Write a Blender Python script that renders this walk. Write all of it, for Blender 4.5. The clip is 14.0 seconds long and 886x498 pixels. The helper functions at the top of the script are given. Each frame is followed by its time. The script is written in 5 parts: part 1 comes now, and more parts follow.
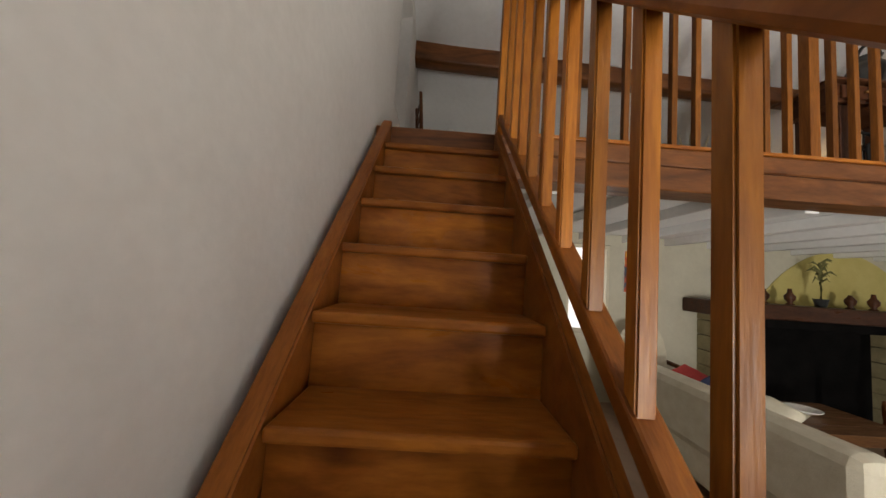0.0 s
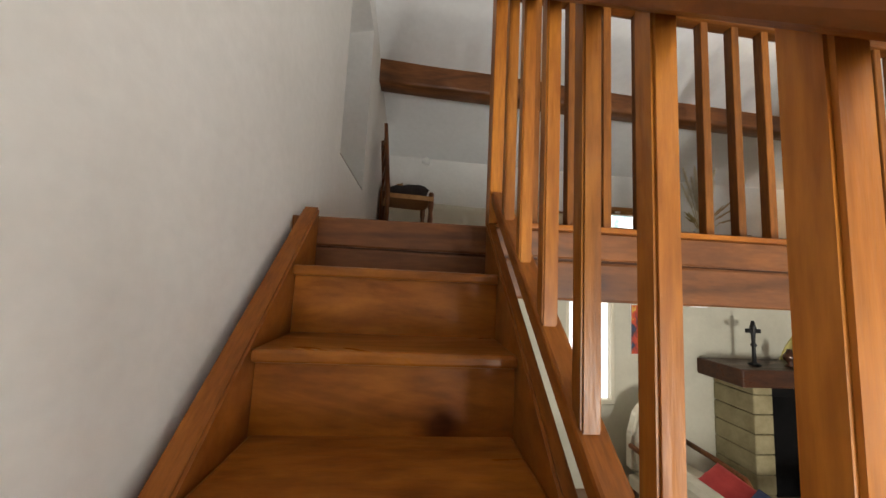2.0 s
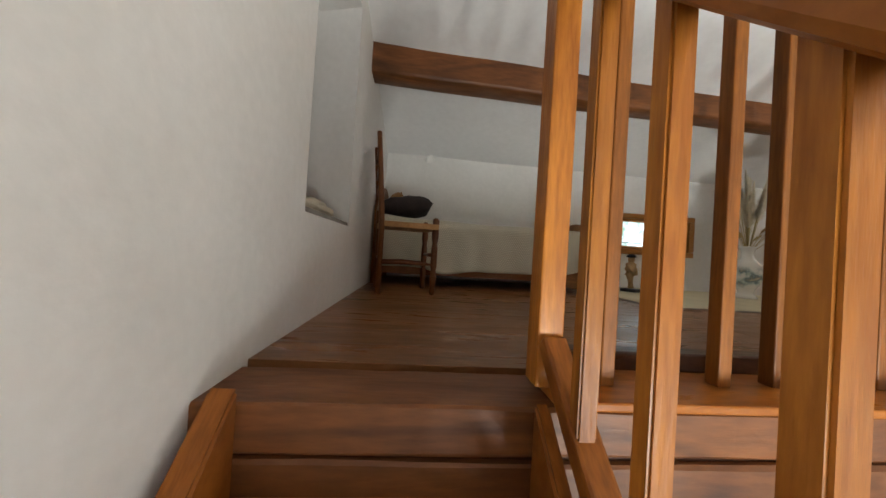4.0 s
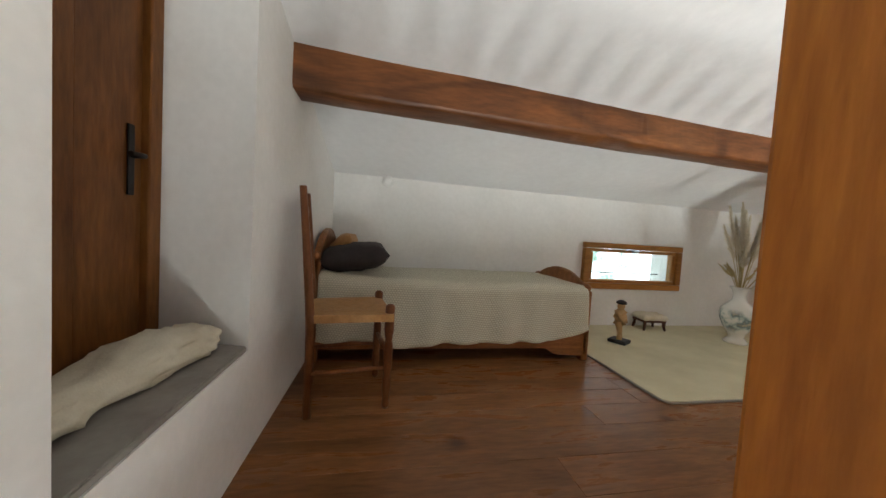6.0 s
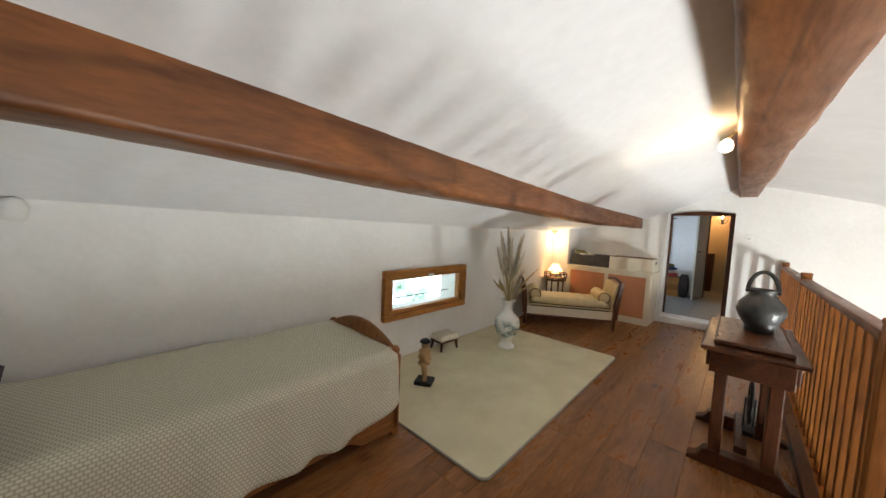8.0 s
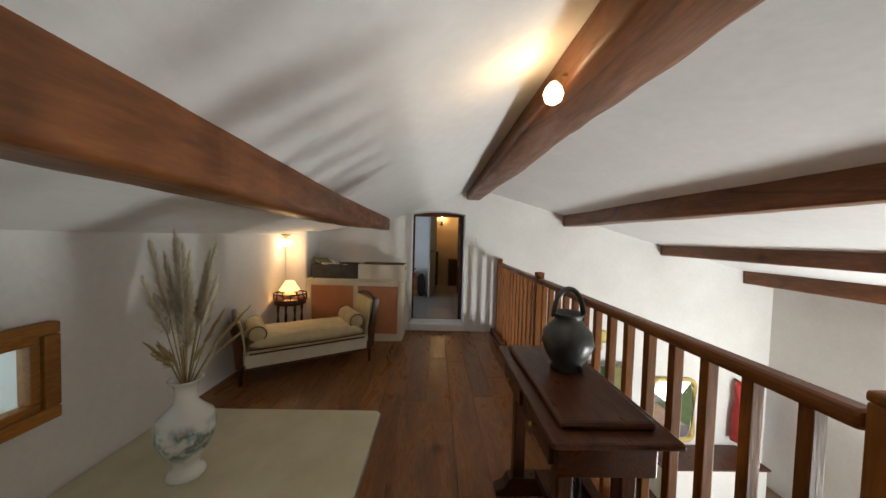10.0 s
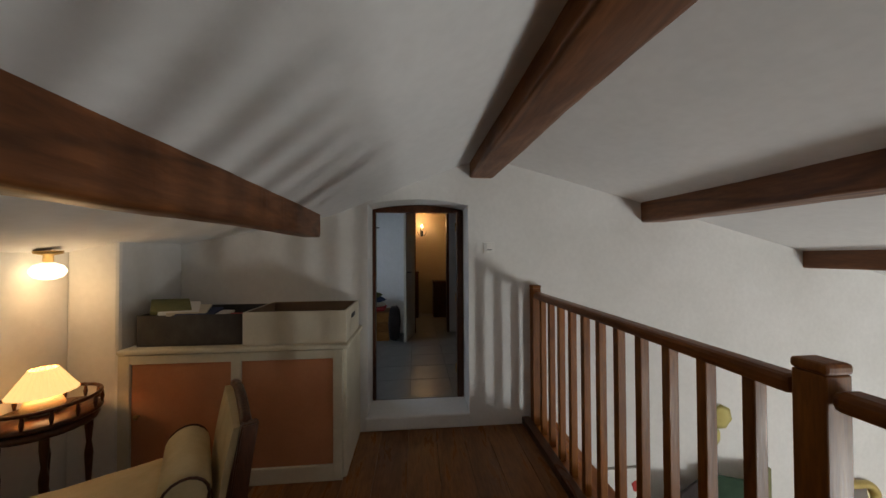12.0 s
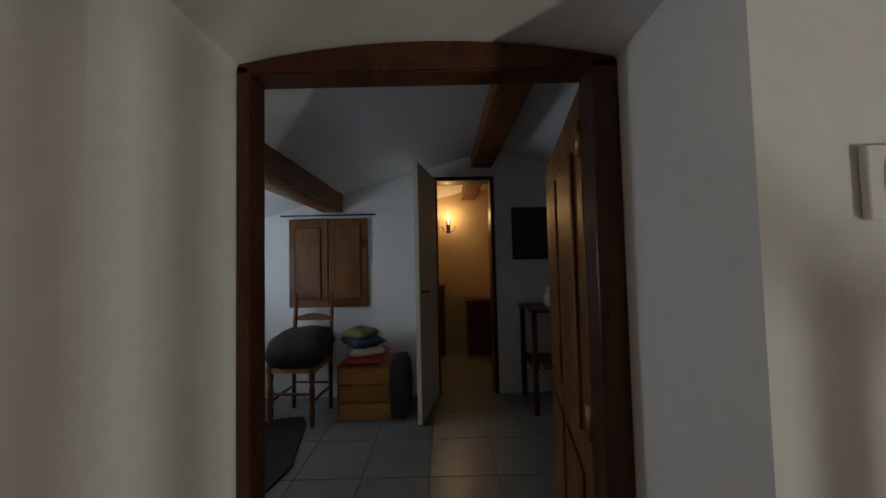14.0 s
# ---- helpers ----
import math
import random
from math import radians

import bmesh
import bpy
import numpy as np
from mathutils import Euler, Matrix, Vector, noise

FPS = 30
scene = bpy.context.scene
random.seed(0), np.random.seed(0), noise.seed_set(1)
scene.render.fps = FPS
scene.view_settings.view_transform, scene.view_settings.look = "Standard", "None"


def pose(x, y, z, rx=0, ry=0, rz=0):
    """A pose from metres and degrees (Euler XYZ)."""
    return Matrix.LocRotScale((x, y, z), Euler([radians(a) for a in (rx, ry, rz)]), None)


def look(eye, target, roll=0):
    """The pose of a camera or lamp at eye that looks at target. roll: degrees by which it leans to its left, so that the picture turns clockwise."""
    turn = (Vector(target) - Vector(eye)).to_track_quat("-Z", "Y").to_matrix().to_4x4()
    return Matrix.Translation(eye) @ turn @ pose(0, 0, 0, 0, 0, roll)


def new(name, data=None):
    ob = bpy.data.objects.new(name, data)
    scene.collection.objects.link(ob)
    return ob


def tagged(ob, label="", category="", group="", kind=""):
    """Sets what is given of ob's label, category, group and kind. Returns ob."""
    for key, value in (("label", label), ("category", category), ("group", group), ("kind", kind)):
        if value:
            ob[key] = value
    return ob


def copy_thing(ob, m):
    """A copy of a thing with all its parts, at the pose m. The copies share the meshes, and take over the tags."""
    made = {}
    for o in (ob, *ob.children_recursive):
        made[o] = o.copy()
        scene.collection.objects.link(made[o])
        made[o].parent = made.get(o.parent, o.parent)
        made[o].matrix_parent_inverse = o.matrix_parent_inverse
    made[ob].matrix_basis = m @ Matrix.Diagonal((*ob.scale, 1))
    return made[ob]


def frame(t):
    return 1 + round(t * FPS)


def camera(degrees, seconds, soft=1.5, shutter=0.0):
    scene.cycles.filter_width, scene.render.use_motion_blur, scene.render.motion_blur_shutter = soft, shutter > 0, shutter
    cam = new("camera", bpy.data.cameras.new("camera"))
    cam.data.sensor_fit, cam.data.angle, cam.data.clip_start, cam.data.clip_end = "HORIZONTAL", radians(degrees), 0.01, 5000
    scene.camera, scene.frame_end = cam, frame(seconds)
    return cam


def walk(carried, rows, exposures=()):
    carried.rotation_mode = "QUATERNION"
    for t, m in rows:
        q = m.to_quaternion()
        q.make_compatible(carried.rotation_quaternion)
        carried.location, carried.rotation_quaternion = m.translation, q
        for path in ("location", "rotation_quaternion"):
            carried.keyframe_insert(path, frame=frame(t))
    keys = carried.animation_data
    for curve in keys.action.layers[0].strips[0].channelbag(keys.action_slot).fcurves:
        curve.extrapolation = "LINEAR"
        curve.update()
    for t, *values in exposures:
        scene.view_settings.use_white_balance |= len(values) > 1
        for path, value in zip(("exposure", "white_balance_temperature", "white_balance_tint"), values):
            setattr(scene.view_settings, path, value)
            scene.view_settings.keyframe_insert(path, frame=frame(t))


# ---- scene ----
cam = camera(108.6, 14.0)
PATH = [
    (0, (0.398, -1.844, -0.866), (0.449, 0.149, -0.712), 4.0),
    (0.5, (0.422, -1.632, -0.676), (0.602, 0.346, -0.438), 4.4),
    (1, (0.395, -1.485, -0.534), (0.49, 0.502, -0.325), 4.3),
    (1.5, (0.41, -1.33, -0.375), (0.66, 0.645, -0.177), 3.0),
    (2, (0.449, -1.172, -0.221), (0.614, 0.812, -0.028), 2.8),
    (2.5, (0.442, -1.023, -0.105), (0.612, 0.959, 0.098), 0.8),
    (3, (0.466, -0.902, 0.04), (0.759, 1.059, 0.302), 1.6),
    (3.5, (0.426, -0.807, 0.17), (0.555, 1.184, 0.304), 3.5),
    (6, (0.508, -0.029, 0.95), (0.869, 1.935, 0.854), 3.5),
    (6.5, (0.498, 0.067, 1.055), (0.742, 2.049, 0.943), 3.8),
    (7, (0.538, 0.195, 1.147), (1.272, 2.045, 0.951), 0.2),
    (7.5, (0.6, 0.386, 1.283), (1.68, 2.059, 1.102), 2.7),
    (8, (0.802, 0.636, 1.427), (2.263, 1.995, 1.285), 2.5),
    (8.5, (1.031, 0.823, 1.435), (2.772, 1.783, 1.217), 4.8),
    (9, (1.343, 0.979, 1.458), (3.291, 1.401, 1.295), 4.1),
    (11.5, (3.938, 1.216, 1.426), (5.928, 1.02, 1.388), 0.5),
    (12, (4.532, 1.151, 1.409), (6.524, 0.975, 1.437), -0.3),
    (12.5, (5.125, 1.148, 1.405), (7.122, 1.062, 1.457), 1.3),
    (13, (5.671, 1.115, 1.37), (7.663, 0.956, 1.466), -1.1),
    (13.5, (6.211, 1.074, 1.433), (8.211, 1.092, 1.439), 0.7),
    (14, (6.737, 1.096, 1.373), (8.735, 1.092, 1.448), -1.3),
]
walk(cam, [(t, look(eye, target, roll)) for t, eye, target, roll in PATH],
     exposures=[(0, -0.75, 7100, 15), (0.5, -0.65, 7100, 15), (1.0, -0.35, 7000, 14), (2.0, -0.05, 6900, 13), (3.0, 0.05, 6800, 12), (3.7, 0.15, 6700, 11),
                (5.8, 0.65, 6500, 10), (8.0, 0.8, 6500, 10), (9.0, 0.7, 6500, 10), (11.3, -1.05, 6600, 12), (12.5, -1.05, 6600, 11), (13.0, -0.88, 6500, 10),
                (13.5, -0.75, 6500, 10), (14.0, -1.18, 7000, 11)])

# ---- light ----
world = bpy.data.worlds.new("sky")
scene.world = world
world.use_nodes = True
wn = world.node_tree.nodes
sky = wn.new("ShaderNodeTexSky")
sky.sky_type, sky.sun_disc, sky.sun_elevation, sky.sun_rotation = "NISHITA", False, radians(42), radians(175)
wn["Background"].inputs[1].default_value = 0.12
world.node_tree.links.new(sky.outputs[0], wn["Background"].inputs[0])

sun = new("sun", bpy.data.lights.new("sun", "SUN"))
sun.data.energy, sun.data.angle, sun.data.color = 5.0, radians(0.5), (1.0, 0.95, 0.86)
sun.matrix_world = look((0, 0, 0), (0.06, math.cos(radians(42)), -math.sin(radians(42))))


def area_lamp(name, eye, target, w, h, power, colour):
    ob = new(name, bpy.data.lights.new(name, "AREA"))
    ob.data.shape, ob.data.size, ob.data.size_y = "RECTANGLE", w, h
    ob.data.energy, ob.data.color = power, colour
    ob.matrix_world = look(eye, target)
    return ob


def point_lamp(name, eye, power, radius, colour):
    ob = new(name, bpy.data.lights.new(name, "POINT"))
    ob.data.energy, ob.data.shadow_soft_size, ob.data.color = power, radius, colour
    ob.location = eye
    return ob


WARM = (1.0, 0.62, 0.28)
area_lamp("daylight", (2.15, -3.95, -1.45), (5.2, -0.6, 2.0), 0.27, 1.2, 268, (0.93, 0.97, 0.945))
area_lamp("daylight", (5.25, -4.0, -1.3), (5.2, -1.0, 0.9), 1.2, 1.2, 24, (0.94, 0.97, 0.95))
area_lamp("daylight", (2.42, 2.26, -0.95), (2.5, 0, -1.3), 0.5, 0.9, 1.5, (0.95, 0.97, 1.0))
area_lamp("daylight", (8.75, 3.16, 1.25), (8.9, 1.6, 1.9), 0.65, 0.5, 17, (0.60, 0.77, 1.0))
point_lamp("spot_bulb", (3.41, 0.785, 1.985), 3.5, 0.03, WARM)
point_lamp("ball_bulb", (6.42, 3.06, 1.20), 1.7, 0.06, WARM)
point_lamp("table_bulb", (6.30, 3.0, 0.79), 3.6, 0.04, WARM)
point_lamp("sconce_bulb", (11.30, 1.0, 2.0), 14.0, 0.03, WARM)

# ---- materials ----


def material(name, rough=0.6, metal=0.0):
    m = bpy.data.materials.new(name)
    m.use_nodes = True
    b = m.node_tree.nodes["Principled BSDF"]
    b.inputs["Roughness"].default_value, b.inputs["Metallic"].default_value = rough, metal
    return m, m.node_tree, b


def node(tree, kind, **inputs):
    n = tree.nodes.new(kind)
    for key, value in inputs.items():
        n.inputs[key.replace("_", " ")].default_value = value
    return n


def coords(tree, scale=(1, 1, 1), shift=True):
    """Object coordinates, moved by a random amount from object to object."""
    link = tree.links.new
    tc, mp = node(tree, "ShaderNodeTexCoord"), node(tree, "ShaderNodeMapping")
    mp.inputs["Scale"].default_value = scale
    link(tc.outputs["Object"], mp.inputs["Vector"])
    if shift:
        info, mul = node(tree, "ShaderNodeObjectInfo"), node(tree, "ShaderNodeMath")
        mul.operation = "MULTIPLY"
        mul.inputs[1].default_value = 37.0
        link(info.outputs["Random"], mul.inputs[0])
        link(mul.outputs[0], mp.inputs["Location"])
    return mp.outputs[0]


def ramp(tree, fac, stops):
    r = node(tree, "ShaderNodeValToRGB")
    while len(r.color_ramp.elements) < len(stops):
        r.color_ramp.elements.new(0.5)
    for e, (p, c) in zip(r.color_ramp.elements, stops):
        e.position, e.color = p, (*c, 1)
    tree.links.new(fac, r.inputs[0])
    return r.outputs[0]


def blend(tree, fac, a, b, mode="MIX"):
    n = node(tree, "ShaderNodeMix")
    n.data_type, n.blend_type = "RGBA", mode
    for value, slot in ((fac, 0), (a, 6), (b, 7)):
        if isinstance(value, (int, float)):
            n.inputs[slot].default_value = value
        elif isinstance(value, tuple):
            n.inputs[slot].default_value = (*value, 1)
        else:
            tree.links.new(value, n.inputs[slot])
    return n.outputs[2]


def bump(tree, bsdf, height, strength=0.3, distance=0.01):
    n = node(tree, "ShaderNodeBump", Strength=strength, Distance=distance)
    tree.links.new(height, n.inputs["Height"])
    tree.links.new(n.outputs[0], bsdf.inputs["Normal"])


def wood(name, dark, light, grain=(1, 9, 9), rough=0.45, knots=0.5, spread=0.25, shine=0.28, cracks=0.0):
    """Timber with long grain along the axis of the smallest scale, knots and a tone of its own for each piece."""
    m, t, b = material(name, rough)
    b.inputs["Specular IOR Level"].default_value = shine
    v = coords(t, grain)
    n1 = node(t, "ShaderNodeTexNoise", Scale=2.2, Detail=8.0, Roughness=0.65, Distortion=0.6)
    n2 = node(t, "ShaderNodeTexNoise", Scale=14.0, Detail=4.0)
    for n in (n1, n2):
        t.links.new(v, n.inputs["Vector"])
    base = ramp(t, n1.outputs[0], ((0.3, dark), (0.52, tuple((d + l) / 2 for d, l in zip(dark, light))), (0.72, light)))
    fine = ramp(t, n2.outputs[0], ((0.35, (0.72, 0.68, 0.64)), (0.6, (1, 1, 1))))
    col = blend(t, 0.8, base, fine, "MULTIPLY")
    kv = coords(t, tuple(max(1.6, 0.35 * g) for g in grain))
    vo = node(t, "ShaderNodeTexVoronoi", Scale=1.5)
    t.links.new(kv, vo.inputs["Vector"])
    spots = ramp(t, vo.outputs["Distance"], ((0.05, (0.22, 0.13, 0.08)), (0.13, (0.8, 0.72, 0.66)), (0.19, (1, 1, 1))))
    col = blend(t, knots, col, spots, "MULTIPLY")
    if cracks:
        n3 = node(t, "ShaderNodeTexNoise", Scale=0.45, Detail=1.0, Distortion=0.0)
        t.links.new(v, n3.inputs["Vector"])
        lines = ramp(t, n3.outputs[0], ((0.485, (1, 1, 1)), (0.498, (0.2, 0.16, 0.13)), (0.502, (0.2, 0.16, 0.13)), (0.515, (1, 1, 1))))
        col = blend(t, cracks, col, lines, "MULTIPLY")
    info = node(t, "ShaderNodeObjectInfo")
    tone = ramp(t, info.outputs["Random"], ((0.0, (1 - spread,) * 3), (1.0, (1 + spread * 0.4,) * 3)))
    col = blend(t, 1.0, col, tone, "MULTIPLY")
    t.links.new(col, b.inputs["Base Color"])
    rr = ramp(t, n1.outputs[0], ((0.3, (rough + 0.12,) * 3), (0.7, (rough - 0.08,) * 3)))
    t.links.new(rr, b.inputs["Roughness"])
    bump(t, b, n2.outputs[0], 0.25, 0.004)
    return m


def mottled(name, a, b_, scale=6.0, rough=0.8, relief=0.3, fine=60.0, metal=0.0, distance=0.01):
    """A matt surface of two near tones with coarse stains and fine grain."""
    m, t, b = material(name, rough, metal)
    v = coords(t, (1, 1, 1), False)
    n1 = node(t, "ShaderNodeTexNoise", Scale=scale, Detail=6.0, Roughness=0.6)
    n2 = node(t, "ShaderNodeTexNoise", Scale=fine, Detail=3.0)
    for n in (n1, n2):
        t.links.new(v, n.inputs["Vector"])
    col = ramp(t, n1.outputs[0], ((0.3, a), (0.7, b_)))
    col = blend(t, 0.25, col, ramp(t, n2.outputs[0], ((0.3, (0.8,) * 3), (0.7, (1,) * 3))), "MULTIPLY")
    t.links.new(col, b.inputs["Base Color"])
    add = node(t, "ShaderNodeMath")
    add.operation = "MULTIPLY_ADD"
    add.inputs[1].default_value = 0.25
    t.links.new(n2.outputs[0], add.inputs[0])
    t.links.new(n1.outputs[0], add.inputs[2])
    bump(t, b, add.outputs[0], relief, distance)
    return m


def glow(name, colour, strength):
    m, t, b = material(name, 0.5)
    b.inputs["Base Color"].default_value = (*colour, 1)
    b.inputs["Emission Color"].default_value = (*colour, 1)
    b.inputs["Emission Strength"].default_value = strength
    return m


PLASTER = mottled("white_plaster", (0.74, 0.73, 0.70), (0.82, 0.81, 0.79), 1.6, 0.9, 0.22, 28.0, distance=0.02)
CEIL = mottled("ceiling_plaster", (0.76, 0.76, 0.76), (0.83, 0.83, 0.83), 1.2, 0.9, 0.2, 18.0, distance=0.03)
CEMENT = mottled("sill_cement", (0.24, 0.22, 0.20), (0.33, 0.31, 0.28), 9, 0.85)
YELLOW = mottled("ochre_plaster", (0.50, 0.42, 0.13), (0.60, 0.52, 0.20), 3, 0.9)
CREAMWALL = mottled("cream_plaster", (0.50, 0.47, 0.37), (0.60, 0.57, 0.46), 1.8, 0.9, 0.22, 28.0, distance=0.02)
PINE_Y = wood("pine_baluster", (0.26, 0.074, 0.010), (0.56, 0.215, 0.034), (7, 7, 0.8), 0.36, 0.8, 0.38)
# Darker copies of the baluster pine: the gallery railing's backlit shade is in the colour.
PINE_G = wood("shaded_pine_railing", (0.17, 0.054, 0.009), (0.34, 0.122, 0.022), (9, 9, 1.0), 0.4, 0.45)
PINE_GX = wood("shaded_pine_handrail", (0.13, 0.04, 0.008), (0.27, 0.09, 0.018), (1.0, 8, 8), 0.34, 0.3)
PINE_S = wood("pine_slope", (0.22, 0.064, 0.010), (0.42, 0.14, 0.022), (9, 1.6, 1.6), 0.38, 0.3)
PINE_X = wood("pine_tread", (0.21, 0.058, 0.009), (0.52, 0.185, 0.028), (0.9, 3.5, 3.5), 0.32, 0.95, 0.3)
BEAM = wood("beam_timber", (0.11, 0.036, 0.010), (0.27, 0.098, 0.028), (0.8, 4.5, 4.5), 0.42, 0.7, 0.1, 0.4, 0.5)
BOARD = wood("floor_board", (0.15, 0.060, 0.020), (0.35, 0.150, 0.055), (0.9, 5, 5), 0.3, 0.85)
DARK = wood("dark_oak", (0.045, 0.016, 0.008), (0.13, 0.047, 0.02), (2, 8, 8), 0.32, 0.2)
DARK_Z = wood("dark_oak_upright", (0.045, 0.016, 0.008), (0.13, 0.047, 0.02), (8, 8, 1.5), 0.32, 0.2)
DOORWOOD = wood("door_pine", (0.11, 0.036, 0.008), (0.26, 0.10, 0.022), (4, 4, 0.8), 0.4, 0.9, 0.1)
CHAIRW = wood("chair_wood", (0.12, 0.038, 0.011), (0.23, 0.080, 0.023), (8, 8, 2), 0.4, 0.2)
BEDW = wood("bed_pine", (0.20, 0.075, 0.022), (0.34, 0.14, 0.042), (1.2, 8, 8), 0.4, 0.4)
WINW = wood("window_pine", (0.36, 0.15, 0.03), (0.50, 0.22, 0.05), (1.2, 8, 8), 0.4, 0.2)
IRON = mottled("black_iron", (0.012, 0.012, 0.013), (0.03, 0.03, 0.03), 14, 0.5, 0.3, 60, 0.6)
POTTERY = mottled("dark_glazed_clay", (0.025, 0.027, 0.03), (0.07, 0.07, 0.065), 8, 0.35, 0.35, 40)
CREAM = mottled("cream_paint", (0.62, 0.56, 0.42), (0.70, 0.65, 0.52), 5, 0.6)
PEACH = mottled("peach_panel", (0.47, 0.19, 0.09), (0.55, 0.24, 0.12), 4, 0.7)
CARD = mottled("cream_cardboard", (0.58, 0.52, 0.40), (0.66, 0.60, 0.48), 5, 0.8)
GREYBOX = mottled("grey_felt", (0.035, 0.033, 0.032), (0.065, 0.06, 0.058), 12, 0.95)
CLOTH = mottled("cream_cloth", (0.60, 0.55, 0.42), (0.70, 0.66, 0.54), 10, 0.95, 0.5, 180)
BLACKCLOTH = mottled("dark_cushion_cloth", (0.018, 0.012, 0.012), (0.035, 0.024, 0.022), 12, 0.9, 0.4, 150)
STRAW = mottled("woven_rush", (0.34, 0.165, 0.05), (0.46, 0.24, 0.08), 30, 0.6, 0.6, 120)
RUGM = mottled("wool_rug", (0.56, 0.51, 0.34), (0.68, 0.63, 0.45), 3, 1.0, 0.8, 220)
SATIN = mottled("gold_cream_fabric", (0.55, 0.43, 0.22), (0.68, 0.56, 0.33), 9, 0.6, 0.3, 160)
PLUME = mottled("dry_plume", (0.68, 0.60, 0.44), (0.80, 0.74, 0.60), 20, 0.95)
PLUME_TAN = mottled("tan_plume", (0.38, 0.26, 0.13), (0.52, 0.38, 0.21), 20, 0.95)
STRAWSTEM = mottled("dry_stem", (0.42, 0.33, 0.14), (0.55, 0.45, 0.22), 20, 0.9)
WHITEP = mottled("white_plastic", (0.78, 0.77, 0.74), (0.82, 0.81, 0.78), 6, 0.4, 0.05)
TILE = mottled("stone_tile", (0.17, 0.168, 0.155), (0.25, 0.245, 0.225), 3.5, 0.30, 0.12, 50)
GROUT = mottled("grout", (0.12, 0.115, 0.105), (0.17, 0.165, 0.155), 12, 0.9)
DARKPIC = mottled("dark_canvas", (0.02, 0.018, 0.016), (0.06, 0.05, 0.04), 5, 0.5)
SOOT = mottled("black_firebox", (0.004, 0.004, 0.004), (0.010, 0.009, 0.009), 5, 0.9)
SOOT.node_tree.nodes["Principled BSDF"].inputs["Specular IOR Level"].default_value = 0.05
RED = mottled("red_cloth", (0.42, 0.03, 0.03), (0.55, 0.06, 0.05), 9, 0.8)
BLUE = mottled("navy_cloth", (0.02, 0.035, 0.09), (0.04, 0.06, 0.14), 9, 0.9)
OLIVE = mottled("olive_cloth", (0.13, 0.13, 0.045), (0.20, 0.19, 0.07), 9, 0.9)
TERRA = mottled("terracotta_tile", (0.17, 0.10, 0.06), (0.26, 0.16, 0.10), 4, 0.55)
GRASS = mottled("grass", (0.04, 0.07, 0.02), (0.09, 0.12, 0.04), 2, 1.0)
STONE = mottled("hearth_stone", (0.22, 0.18, 0.09), (0.36, 0.30, 0.17), 7, 0.85, 0.5)
OAK = wood("table_oak", (0.09, 0.038, 0.014), (0.20, 0.09, 0.034), (1.2, 7, 7), 0.4, 0.3)
ORANGEBOX = wood("crate_pine", (0.34, 0.14, 0.03), (0.46, 0.21, 0.06), (8, 1.5, 8), 0.5, 0.3)
BULB = glow("lit_bulb", (1.0, 0.80, 0.50), 7.0)
SHADEGLOW = glow("lit_lampshade", (1.0, 0.60, 0.22), 2.4)
BRASS, _t, _b = material("aged_brass", 0.35, 0.9)
_b.inputs["Base Color"].default_value = (0.42, 0.28, 0.11, 1)
GLASS, _t, _b = material("window_glass", 0.02)
_b.inputs["Transmission Weight"].default_value, _b.inputs["IOR"].default_value = 1.0, 1.45


def spread_cloth():
    """A cream bedspread with close rows of small dark woven marks."""
    m, t, b = material("woven_bedspread", 0.95)
    v = coords(t, (1, 1, 1), False)
    br = node(t, "ShaderNodeTexBrick", Scale=1.0, Mortar_Size=0.0042, Mortar_Smooth=0.7, Brick_Width=0.019, Row_Height=0.017)
    br.inputs["Color1"].default_value = (0.66, 0.63, 0.51, 1)
    br.inputs["Color2"].default_value = (0.60, 0.57, 0.45, 1)
    br.inputs["Mortar"].default_value = (0.42, 0.39, 0.30, 1)
    sep, comb, add = node(t, "ShaderNodeSeparateXYZ"), node(t, "ShaderNodeCombineXYZ"), node(t, "ShaderNodeMath")
    t.links.new(v, sep.inputs[0])
    t.links.new(sep.outputs[0], comb.inputs[0])
    t.links.new(sep.outputs[1], add.inputs[0])
    t.links.new(sep.outputs[2], add.inputs[1])
    t.links.new(add.outputs[0], comb.inputs[1])
    t.links.new(comb.outputs[0], br.inputs["Vector"])
    t.links.new(br.outputs["Color"], b.inputs["Base Color"])
    bump(t, b, br.outputs["Fac"], -0.5, 0.006)
    return m


SPREAD = spread_cloth()


def vase_glaze():
    """White china with a painted blue-grey landscape band."""
    m, t, b = material("painted_china", 0.18)
    v = coords(t, (1, 1, 1), False)
    n = node(t, "ShaderNodeTexNoise", Scale=9.0, Detail=7.0, Roughness=0.6)
    t.links.new(v, n.inputs["Vector"])
    sep = node(t, "ShaderNodeSeparateXYZ")
    t.links.new(v, sep.inputs[0])
    band = ramp(t, sep.outputs[2], ((0.10, (0, 0, 0)), (0.17, (1, 1, 1)), (0.30, (1, 1, 1)), (0.36, (0, 0, 0))))
    paint = ramp(t, n.outputs[0], ((0.42, (0.78, 0.79, 0.74)), (0.5, (0.45, 0.55, 0.52)), (0.58, (0.16, 0.22, 0.24)), (0.66, (0.55, 0.5, 0.36))))
    t.links.new(blend(t, band, (0.80, 0.80, 0.75), paint), b.inputs["Base Color"])
    return m


CHINA = vase_glaze()


